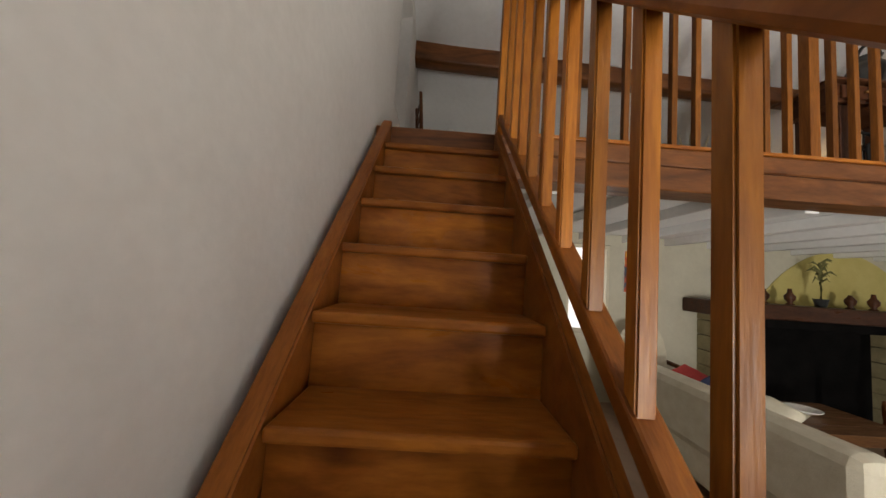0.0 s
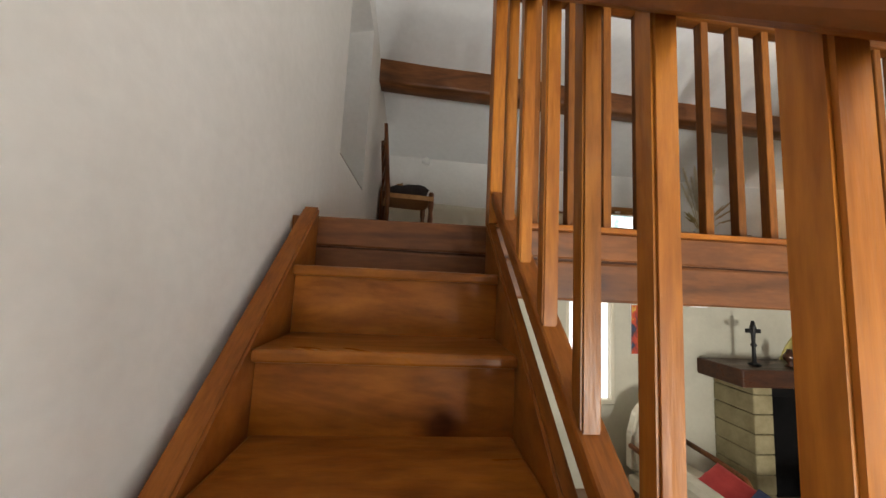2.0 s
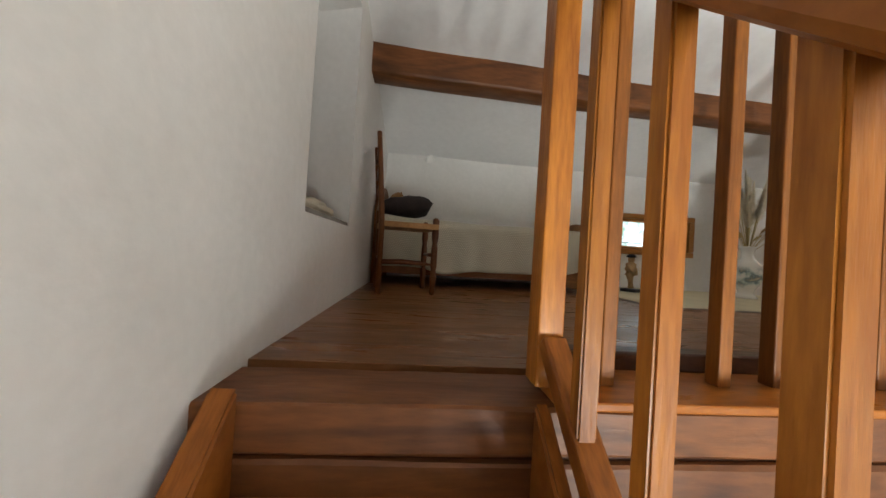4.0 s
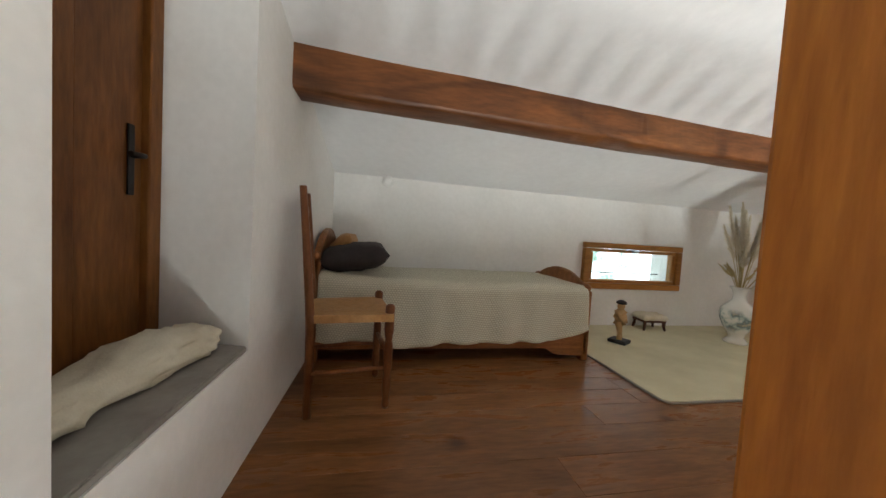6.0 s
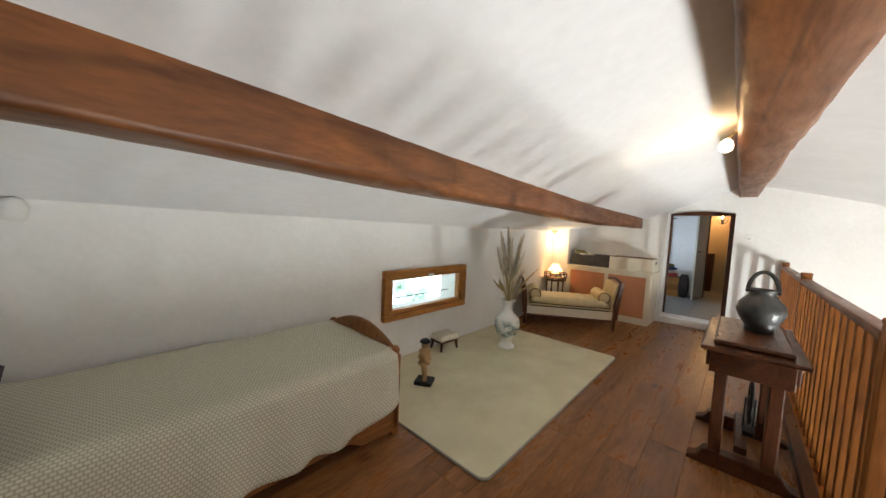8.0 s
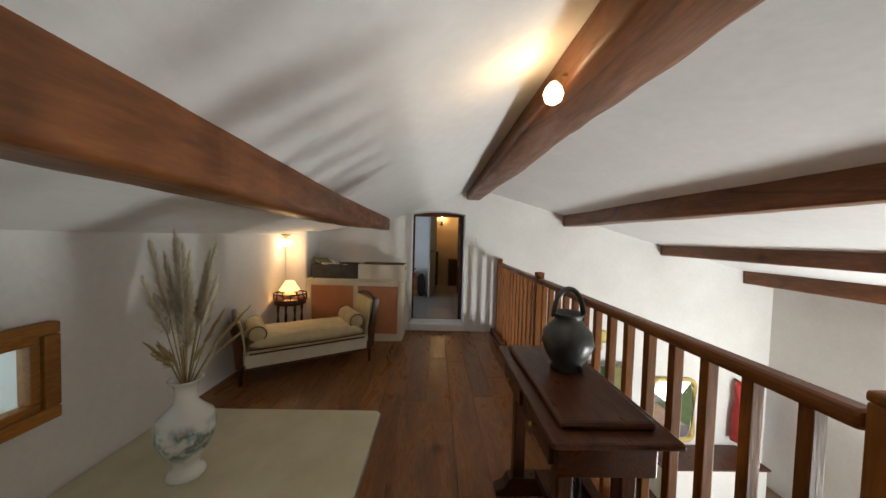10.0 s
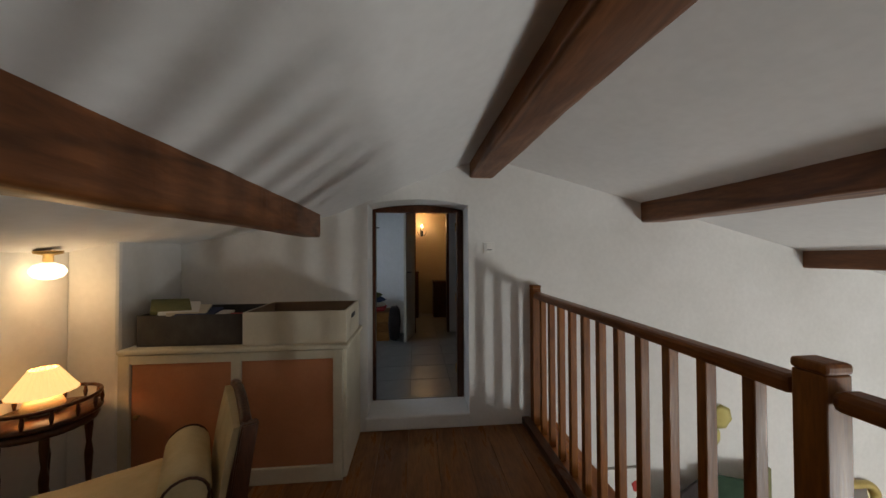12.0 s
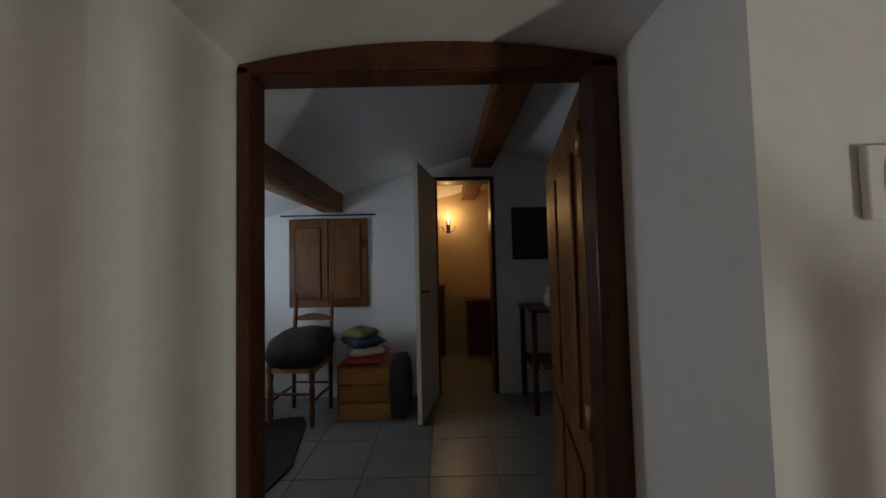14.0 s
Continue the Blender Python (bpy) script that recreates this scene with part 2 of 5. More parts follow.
def abstract_paint():
    """Loose upright patches of red, yellow, black and blue."""
    m, t, b = material("abstract_painting", 0.5)
    v = coords(t, (7, 7, 3.0), False)
    n = node(t, "ShaderNodeTexNoise", Scale=1.3, Detail=5.0, Roughness=0.7, Distortion=0.8)
    t.links.new(v, n.inputs["Vector"])
    stops = ((0.30, (0.05, 0.13, 0.32)), (0.42, (0.02, 0.02, 0.03)), (0.47, (0.55, 0.05, 0.02)), (0.54, (0.60, 0.09, 0.02)), (0.58, (0.75, 0.42, 0.03)), (0.68, (0.6, 0.5, 0.4)))
    t.links.new(ramp(t, n.outputs[0], stops), b.inputs["Base Color"])
    return m


ABSTRACT = abstract_paint()


def garden_backdrop():
    """Bright distance: leaves in front of a pale wall and sky."""
    m, t, b = material("garden_distance", 0.9)
    v = coords(t, (1, 1, 1), False)
    n = node(t, "ShaderNodeTexNoise", Scale=2.6, Detail=8.0, Roughness=0.75)
    t.links.new(v, n.inputs["Vector"])
    col = ramp(t, n.outputs[0], ((0.36, (0.04, 0.10, 0.06)), (0.45, (0.16, 0.27, 0.24)), (0.52, (0.40, 0.52, 0.56)), (0.62, (0.80, 0.92, 1.0))))
    sep = node(t, "ShaderNodeSeparateXYZ")
    t.links.new(v, sep.inputs[0])
    wall = node(t, "ShaderNodeMath")
    wall.operation = "GREATER_THAN"
    wall.inputs[1].default_value = 5.6
    t.links.new(sep.outputs[0], wall.inputs[0])
    col = blend(t, wall.outputs[0], col, (0.95, 0.97, 1.0))
    b.inputs["Base Color"].default_value = (0.02, 0.02, 0.02, 1)
    t.links.new(col, b.inputs["Emission Color"])
    b.inputs["Emission Strength"].default_value = 4.0
    return m


GARDEN = garden_backdrop()

# ---- mesh helpers ----


def slab(bm, x0, x1, y0, y1, z0, z1, bevel=0.0):
    """A box, with its edges rounded by bevel metres."""
    vs = [bm.verts.new((x, y, z)) for x in (x0, x1) for y in (y0, y1) for z in (z0, z1)]
    fs = [bm.faces.new([vs[i] for i in q]) for q in ((0, 1, 3, 2), (4, 6, 7, 5), (0, 4, 5, 1), (2, 3, 7, 6), (0, 2, 6, 4), (1, 5, 7, 3))]
    if bevel:
        edges = list({e for f in fs for e in f.edges})
        bmesh.ops.bevel(bm, geom=edges, offset=bevel, segments=2, affect="EDGES", profile=0.5)
    return bm


def box(x0, x1, y0, y1, z0, z1, bevel=0.004):
    return slab(bmesh.new(), x0, x1, y0, y1, z0, z1, bevel)


def prism(points, a0, a1, axis, bm=None, bevel=0.0):
    """A polygon given in the plane across axis ('x': y,z; 'y': x,z; 'z': x,y), from a0 to a1."""
    bm = bm or bmesh.new()
    put = {"x": lambda p, a: (a, *p), "y": lambda p, a: (p[0], a, p[1]), "z": lambda p, a: (*p, a)}[axis]
    lo, hi = ([bm.verts.new(put(p, a)) for p in points] for a in (a0, a1))
    n = len(points)
    fs = [bm.faces.new(lo), bm.faces.new(hi[::-1])]
    fs += [bm.faces.new((lo[i], hi[i], hi[(i + 1) % n], lo[(i + 1) % n])) for i in range(n)]
    bmesh.ops.recalc_face_normals(bm, faces=fs)
    if bevel:
        bmesh.ops.bevel(bm, geom=list({e for f in fs for e in f.edges}), offset=bevel, segments=2, affect="EDGES")
    return bm


def lathe(profile, seg=24, bm=None, centre=(0, 0)):
    """A turned shape from (radius, height) pairs."""
    bm = bm or bmesh.new()
    rings = []
    for r, z in profile:
        rings.append([bm.verts.new((centre[0] + max(r, 1e-4) * math.cos(2 * math.pi * i / seg), centre[1] + max(r, 1e-4) * math.sin(2 * math.pi * i / seg), z)) for i in range(seg)])
    for a, b in zip(rings, rings[1:]):
        for i in range(seg):
            bm.faces.new((a[i], a[(i + 1) % seg], b[(i + 1) % seg], b[i]))
    bm.faces.new(rings[0][::-1]), bm.faces.new(rings[-1])
    for f in bm.faces:
        f.smooth = True
    return bm


def tube(points, radius, seg=10, bm=None):
    """A round bar along points; radius may be one number or one for each point."""
    bm = bm or bmesh.new()
    pts = [Vector(p) for p in points]
    rad = radius if isinstance(radius, (list, tuple)) else [radius] * len(pts)
    rings = []
    for i, p in enumerate(pts):
        d = (pts[min(i + 1, len(pts) - 1)] - pts[max(i - 1, 0)]).normalized()
        q = d.to_track_quat("Z", "Y")
        rings.append([bm.verts.new(p + q @ Vector((rad[i] * math.cos(2 * math.pi * k / seg), rad[i] * math.sin(2 * math.pi * k / seg), 0))) for k in range(seg)])
    for a, b in zip(rings, rings[1:]):
        for k in range(seg):
            bm.faces.new((a[k], a[(k + 1) % seg], b[(k + 1) % seg], b[k])).smooth = True
    bm.faces.new(rings[0][::-1]), bm.faces.new(rings[-1])
    return bm


def bar(p, q, w, d, bm=None, bevel=0.004, up=(0, 0, 1)):
    """A straight squared bar from p to q, w across and d deep."""
    out = bm or bmesh.new()
    p, q = Vector(p), Vector(q)
    z = (q - p).normalized()
    x = z.cross(Vector(up))
    x = Vector((1, 0, 0)) if x.length < 1e-4 else x.normalized()
    y = z.cross(x)
    tmp = slab(bmesh.new(), -w / 2, w / 2, -d / 2, d / 2, 0, (q - p).length, bevel)
    tmp.transform(Matrix.Translation(p) @ Matrix((x, y, z)).transposed().to_4x4())
    me = bpy.data.meshes.new("tmp")
    tmp.to_mesh(me)
    tmp.free()
    out.from_mesh(me)
    bpy.data.meshes.remove(me)
    return out


def pillow(w, d, h, seg=14, seed=0.0, power=0.5):
    """A stuffed cushion w x d, h thick, lying on z = 0."""
    bm = bmesh.new()
    grid = {}
    for side in (0, 1):
        for i in range(seg + 1):
            for j in range(seg + 1):
                u, v = 2 * i / seg - 1, 2 * j / seg - 1
                k = max(0.0, (1 - u ** 4) * (1 - v ** 4)) ** power
                pinch = 1 - 0.07 * (1 - abs(u)) * abs(v)
                wob = 0.02 * noise.noise((3 * u + seed, 3 * v, seed))
                z = h / 2 + (h / 2 * k + wob * k) * (1 if side else -1)
                key = (i, j, side if 0 < i < seg and 0 < j < seg else 0)
                if key not in grid:
                    grid[key] = bm.verts.new((u * w / 2 * pinch, v * d / 2 * pinch, z))
    for side in (0, 1):
        get = lambda i, j: grid[(i, j, side if 0 < i < seg and 0 < j < seg else 0)]
        for i in range(seg):
            for j in range(seg):
                q = [get(i, j), get(i + 1, j), get(i + 1, j + 1), get(i, j + 1)]
                bm.faces.new(q if side else q[::-1]).smooth = True
    return bm


def mesh_of(name, bm, mat):
    me = bpy.data.meshes.new(name)
    bm.to_mesh(me)
    bm.free()
    me.materials.append(mat)
    return me


def part(name, bm, mat, parent=None, label=""):
    ob = new(name, mesh_of(name, bm, mat))
    ob.parent = parent
    return tagged(ob, label)


def thing(name, m, label, category, group="", kind=""):
    ob = new(name)
    ob.empty_display_size = 0.1
    ob.matrix_basis = m
    return tagged(ob, label, category, group, kind)


def setting(name, bm, mat, label="", category="wall"):
    return tagged(part(name, bm, mat), label, category, kind="structure")


def piece(name, me, parent, m):
    ob = new(name, me)
    ob.parent = parent
    ob.matrix_basis = m
    return ob


# ---- the large structure ----
XE, YN, YS, FL = 7.12, 3.20, -4.2, -2.36
RIDGE_Y, RIDGE_Z = 0.58, 2.21


def roof(y, lift=0.0):
    return RIDGE_Z + lift - (0.28 * (y - RIDGE_Y) if y > RIDGE_Y else 0.27 * (RIDGE_Y - y))


def arc(y0, y1, z, rise, n=10):
    """Points of a shallow arch from y0 to y1 whose ends are at z."""
    return [(y0 + (y1 - y0) * i / n, z + rise * (1 - (2 * i / n - 1) ** 2)) for i in range(n + 1)]


# west wall with the raised door niche
west = bmesh.new()
slab(west, -0.5, 0, YS - 0.3, 0.565, FL, 2.6)
prism(((0, 1.32), (-0.5, 1.46), (-0.5, 3.5), (0, 3.5)), FL, 2.6, "z", west)
prism(((0, 0.565), (0, 1.32), (-0.5, 1.46), (-0.5, 0.565)), FL, 0.44, "z", west)
prism(((0, 0.565), (0, 1.32), (-0.5, 1.46), (-0.5, 0.565)), 1.80, 2.6, "z", west)
setting("wall_west", west, PLASTER, "rough white plaster wall along the stair", "wall")
setting("sill", prism(((-0.46, 0.567), (-0.004, 0.567), (-0.004, 1.317), (-0.46, 1.442)), 0.437, 0.462, "z", None, 0.005), CEMENT, "grey cement sill of the door niche", "sill")

# north wall, upper and lower storey
north = bmesh.new()
WX0, WX1, WZ0, WZ1 = 2.73, 3.92, 0.485, 0.92
slab(north, -0.5, WX0, YN, YN + 0.35, FL, 1.75)
slab(north, WX1, XE + 0.4, YN, YN + 0.35, FL, 1.75)
slab(north, WX0, WX1, YN, YN + 0.35, WZ1, 1.75)
slab(north, WX0, WX1, YN, YN + 0.35, FL, WZ0)
setting("wall_north", north, PLASTER, "low white plaster wall under the eaves", "wall")
setting("pier", box(6.60, XE, 2.912, YN, 0, 1.6, 0.02), PLASTER, "white plastered pier beside the cupboard", "wall")

# east wall with the arched doorway
DY0, DY1, DZ = 0.712, 1.528, 0.112
east = bmesh.new()
slab(east, XE, XE + 0.33, DY1, 3.5, FL, 2.6)
slab(east, XE, XE + 0.33, YS - 0.3, DY0, FL, 2.6)
slab(east, XE, XE + 0.33, DY0, DY1, FL, DZ - 0.006)
prism([(DY1, 2.6), (DY0, 2.6)] + arc(DY0, DY1, 1.805, 0.045), XE, XE + 0.33, "x", east)
setting("wall_east", east, PLASTER, "white plaster gable wall with an arched doorway", "wall")
setting("threshold", box(XE - 0.016, XE + 0.30, DY0 - 0.01, DY1 + 0.02, 0.0, DZ, 0.014), PLASTER, "white plastered raised doorstep", "step")

# south wall with two tall openings
south = bmesh.new()
edges = (-0.5, 1.95, 2.35, 4.6, 5.9, XE + 0.4)
for i in (0, 2, 4):
    slab(south, edges[i], edges[i + 1], YS - 0.3, YS, FL, 1.4)
for i in (1, 3):
    slab(south, edges[i], edges[i + 1], YS - 0.3, YS, -0.3, 1.4)
setting("wall_south", south, PLASTER, "white plaster wall with two tall openings", "wall")

# ceilings
def sag(x):
    """How far the old roof has sunk over the middle of the gallery."""
    return 0.16 * min(1.0, max(0.0, x) / 4.4) ** 0.85


roofing = bmesh.new()
knots = (YS - 0.4, -2.4, -0.8, 0.1, 0.38, RIDGE_Y, 0.78, 1.1, 1.5, 1.77, 1.96, 2.4, 2.8, 3.2, 3.6)
rows = []
for i in range(31):
    x = -0.5 + (XE + 0.7) * i / 30
    under = []
    for y in knots:
        k = max(0.0, 1 - abs(y - 1.85) / 1.25) if y < 1.85 else max(0.3, 1 - abs(y - 1.85) / 1.9)
        soft = 0.022 if y == RIDGE_Y else 0.0
        under.append(roofing.verts.new((x, y, roof(y) - soft - sag(x) * k + 0.008 * noise.noise((x * 0.9, y * 1.3, 4)))))
    over = [roofing.verts.new((x, y, roof(y) + 0.3)) for y in (3.6, RIDGE_Y, YS - 0.4)]
    rows.append(under + over)
for a, b in zip(rows, rows[1:]):
    for k in range(len(a)):
        roofing.faces.new((a[k], b[k], b[(k + 1) % len(a)], a[(k + 1) % len(a)])).smooth = k < len(knots) - 1
roofing.faces.new(rows[0]), roofing.faces.new(rows[-1][::-1])
bmesh.ops.recalc_face_normals(roofing, faces=list(roofing.faces))
setting("ceiling", roofing, CEIL, "sloping white plaster ceiling", "ceiling")
lower_ceiling = box(0.0, XE, 0.02, YN, -0.20, -0.03, 0)
setting("ceiling_lower", lower_ceiling, CEIL, "white boarded ceiling under the gallery", "ceiling")
for jx in range(12):
    tagged(part("joist", box(0.55 + jx * 0.58, 0.65 + jx * 0.58, 0.2, YN, -0.29, -0.2, 0.008), CEIL), "white painted ceiling joist", "joist", "joists under the gallery", "structure")
setting("floor_lower", box(-0.5, XE, YS, YN, FL - 0.1, FL, 0), TERRA, "pale terracotta floor of the living room", "floor")
bm = bmesh.new()
slab(bm, -400, 400, -400, 400, FL - 0.5, FL - 0.15)
setting("ground", bm, GRASS, "grass outside the house", "ground")


def beam(y0, y1, z0, x0=-0.05, x1=XE + 0.05, lift=0.0, skew=0.0, dip=0.0, mat=BEAM, seed=1.0, chips=None, label="rough stained timber roof beam"):
    """A hand-hewn purlin with wavering edges."""
    bm = bmesh.new()
    n = 160
    rings = []
    top = roof((y0 + y1) / 2, lift) + 0.06
    w = y1 - y0
    prof = ((0.0, 1.0), (0.0, 0.12), (0.02, 0.03), (0.10, 0.0), (0.9, 0.0), (0.98, 0.03), (1.0, 0.12), (1.0, 1.0))
    for i in range(n + 1):
        x = x0 + (x1 - x0) * i / n
        ring = []
        for k, (a, c) in enumerate(prof):
            wob = 0.010 * noise.noise((x * 1.1, seed, k * 0.35)) + 0.004 * noise.noise((x * 6, seed, k))
            if chips and k in (1, 2, 3):
                wob += 0.022 * math.exp(-((x - chips[0]) / chips[1]) ** 2) * (0.4 + abs(noise.noise((x * 17, seed, k * 0.8))))
            ring.append(bm.verts.new((x, y0 + a * w + (1 - a) * skew * (x - x1) / 6 + wob, z0 + c * (top - z0) - dip * sag(x) + wob)))
        rings.append(ring)
    for a, b in zip(rings, rings[1:]):
        for k in range(len(prof) - 1):
            bm.faces.new((a[k], b[k], b[k + 1], a[k + 1])).smooth = k not in (0, 6)
    bm.faces.new(rings[0]), bm.faces.new(rings[-1][::-1])
    bmesh.ops.recalc_face_normals(bm, faces=list(bm.faces))
    return tagged(part("beam", bm, mat), label, "beam", "roof beams", "structure")


beam(1.845, 1.97, 1.660, seed=1.3, dip=0.8, chips=(1.86, 0.30), skew=0.078, x1=6.95)
beam(0.50, 0.70, 2.03, seed=5.1, skew=0.15, label="heavy stained ridge beam")
beam(-1.04, -0.80, 1.67, seed=9.7)
beam(-2.58, -2.35, 1.262, seed=13.2)
beam(-3.93, -3.70, 0.85, seed=17.7)

# edge beam of the gallery, of two timbers one above the other
edge = thing("edge_beam", pose(0, 0, 0), "thick cracked timber beam carrying the gallery", "beam", "", "structure")


def timber(y0, y1, z0, z1, x0, x1, seed):
    bm = bmesh.new()
    rings = []
    prof = ((0, 0.06), (0.03, 0.0), (0.97, 0), (1, 0.06), (1, 0.94), (0.97, 1), (0.03, 1), (0, 0.94))
    for i in range(61):
        x = x0 + (x1 - x0) * i / 60
        ring = []
        for k, (a, c) in enumerate(prof):
            wob = 0.006 * noise.noise((x * 1.7, seed, k * 0.4)) + 0.0025 * noise.noise((x * 9, seed, k))
            ring.append(bm.verts.new((x, y0 + a * (y1 - y0) + wob, z0 + c * (z1 - z0) + wob * (1 if c > 0.5 else 0.6))))
        rings.append(ring)
    for a, b in zip(rings, rings[1:]):
        for k in range(8):
            bm.faces.new((a[k], a[(k + 1) % 8], b[(k + 1) % 8], b[k]))
    bm.faces.new(rings[0][::-1]), bm.faces.new(rings[-1])
    bmesh.ops.recalc_face_normals(bm, faces=list(bm.faces))
    return bm


part("timber", timber(0.0, 0.2, -0.118, -0.012, 0.0, XE, 2.2), BEAM, edge)
part("timber", timber(-0.006, 0.2, -0.275, -0.128, 0.0, XE, 6.6), BEAM, edge)
part("packing", box(0.002, XE, 0.014, 0.19, -0.134, -0.112, 0), DARK, edge)
part("edge_board", box(0.76, XE, -0.012, 0.20, -0.010, 0.012, 0.005), PINE_X, edge, "lighter pine board along the edge")

# ---- stair ----
STEPS, RISE, GOING = 12, 0.1965, 0.1985
stair = thing("staircase", pose(0, 0, 0), "steep closed pine staircase against the white wall", "stairs")


def nose(k):
    return -0.018 - GOING * k, -RISE * k


tread_mesh = mesh_of("tread", box(0.094, 0.706, 0, GOING + 0.045, -0.032, 0, 0.009), PINE_X)
riser_mesh = mesh_of("riser", box(0.094, 0.706, 0, 0.02, -RISE - 0.005, -0.030, 0.001), PINE_X)
for k in range(1, STEPS):
    y, z = nose(k)
    piece("tread", tread_mesh, stair, pose(0, y, z))
    piece("riser", riser_mesh, stair, pose(0, y + 0.03, z))


def stringer(x0, x1, above):
    ya, yb = 0.0, nose(STEPS)[0] - 0.12
    s = RISE / GOING
    return prism(((ya, ya * s + above + 0.01), (ya, -0.40), (yb + 0.42, FL), (yb, FL), (yb, yb * s + above)), x0, x1, "x", None, 0.006)


part("stringer", stringer(0.036, 0.092, 0.012), PINE_S, stair)
part("stringer", prism(((0.0, 0.006), (0.0, -0.40), (-2.08, FL), (-2.52, FL), (-2.52, -2.52 * 0.90 + 0.006)), 0.706, 0.739, "x", None, 0.006), PINE_S, stair)

rail = thing("stair_railing", pose(0, 0, 0), "sloping pine stair railing with square balusters", "railing")
RX = 0.757


def low_z(y):
    return 0.102 + 0.893 * y


def high_z(y):
    return 0.99 + 1.0 * y


part("bottom_rail", bar((RX + 0.007, 0.06, low_z(0.06) - 0.033), (RX + 0.007, -2.5, low_z(-2.5) - 0.033), 0.058, 0.046, None, 0.008), PINE_S, rail)
part("handrail", bar((RX, 0.06, high_z(0.06)), (RX, -2.5, high_z(-2.5)), 0.085, 0.055, None, 0.014), PINE_S, rail)
for i in range(14):
    y = -0.108 - 0.171 * i
    foot = [(y + d, (low_z if k < 2 else high_z)(y + d)) for k, d in enumerate((-0.0185, 0.0185, 0.0185, -0.0185))]
    part("baluster", prism(foot, RX - 0.0185, RX + 0.0185, "x", None, 0.004), PINE_Y, rail)
part("newel_post", box(RX - 0.045, RX + 0.045, -2.6, -2.51, FL, high_z(-2.55) + 0.12, 0.006), PINE_Y, rail)

# ---- gallery railing ----
RY = 0.165
# Posts, balusters and handrail here use pine darkened to stand for shade.
gallery = thing("gallery_railing", pose(0, 0, 0), "pine gallery railing with square balusters, shade put into its colour", "railing")
newels = (RX, 2.868, 5.23, XE - 0.035)
depth = {RX: 0.092}
for nx in newels:
    nm = bmesh.new()
    ny = depth.get(nx, RY)
    slab(nm, nx - (0.028 if nx == RX else 0.035), nx + 0.035, ny - 0.035, ny + 0.035, 0.012, 1.118, 0.004)
    slab(nm, nx - 0.038, nx + 0.038, ny - 0.038, ny + 0.038, 1.118, 1.146, 0.009)
    part("newel_post", nm, PINE_Y if nx == RX else PINE_G, gallery)
gbal = mesh_of("baluster", box(-0.0185, 0.0185, -0.021, 0.021, 0.012, 1.05, 0.004), PINE_G)
for a, b in zip(newels, newels[1:]):
    hm = bmesh.new()
    ya = depth.get(a, RY)
    bar((a + 0.04, ya, 1.066), (b - 0.04, RY, 1.066), 0.072, 0.05, hm, 0.016)
    part("handrail", hm, PINE_GX, gallery)
    count = round((b - a) / 0.160)
    for i in range(1, count):
        piece("baluster", gbal, gallery, pose(a + (b - a) * i / count, ya + (RY - ya) * i / count, 0))
# The dark wood paints in the shade that lies on this kickboard.
part("kickboard", box(newels[0] + 0.05, XE, RY + 0.045, RY + 0.11, 0.0, 0.06, 0.006), DARK, gallery, "timber strip along the floor edge, its shade put into a dark colour")

# ---- door in the niche ----
door = thing("door_1", pose(-0.40, 0, 0), "closed knotty pine door in a wall niche", "door", "", "structure")
for i in range(3):
    part("board", box(-0.03, 0.0, 0.57 + i * 0.262, 0.8315 + i * 0.262, 0.47, 1.86, 0.0012), DOORWOOD, door)
part("door_frame", box(-0.03, 0.025, 1.362, 1.43, 0.463, 1.86, 0.006), DOORWOOD, door)
hp = bmesh.new()
slab(hp, 0.001, 0.008, 1.285, 1.315, 1.02, 1.27, 0.003)
tube(((0.006, 1.30, 1.16), (0.05, 1.30, 1.16), (0.055, 1.29, 1.16), (0.055, 1.225, 1.155)), 0.009, 8, hp)
part("door_handle", hp, IRON, door, "black wrought-iron handle plate and lever")

# rolled cloth on the sill
bm = bmesh.new()
n, seg = 84, 44
rings = []
for i in range(n + 1):
    f = i / n
    y = 0.575 + 0.735 * f
    size = 0.80 + 0.12 * math.sin(f * 9.5 + 1.0) + 0.22 * noise.noise((y * 5, 1, 0)) + 0.25 * max(0.0, f - 0.72)
    cx = -0.245 + 0.06 * f + 0.025 * noise.noise((y * 4, 7, 0))
    ring = []
    for k in range(seg):
        a = 2 * math.pi * k / seg
        crease = 0.16 * (1 - abs(noise.noise((math.cos(a) * 2.2 + f * 3, math.sin(a) * 2.2, y * 4)))) ** 6
        r = 0.95 + 0.30 * noise.noise((math.cos(a) * 1.2, math.sin(a) * 1.2, y * 5)) + 0.10 * noise.noise((math.cos(a) * 4, math.sin(a) * 4, y * 16)) + crease
        ring.append(bm.verts.new((cx + 0.135 * size * r * math.cos(a), y, 0.464 + max(0.0, 0.055 * size + 0.062 * size * r * math.sin(a)))))
    rings.append(ring)
for a, b in zip(rings, rings[1:]):
    for k in range(seg):
        bm.faces.new((a[k], b[k], b[(k + 1) % seg], a[(k + 1) % seg])).smooth = True
bm.faces.new(rings[0]), bm.faces.new(rings[-1][::-1])
bmesh.ops.recalc_face_normals(bm, faces=list(bm.faces))
tagged(part("rolled_blanket", bm, CLOTH), "crumpled cream blanket rolled along the niche sill", "blanket")

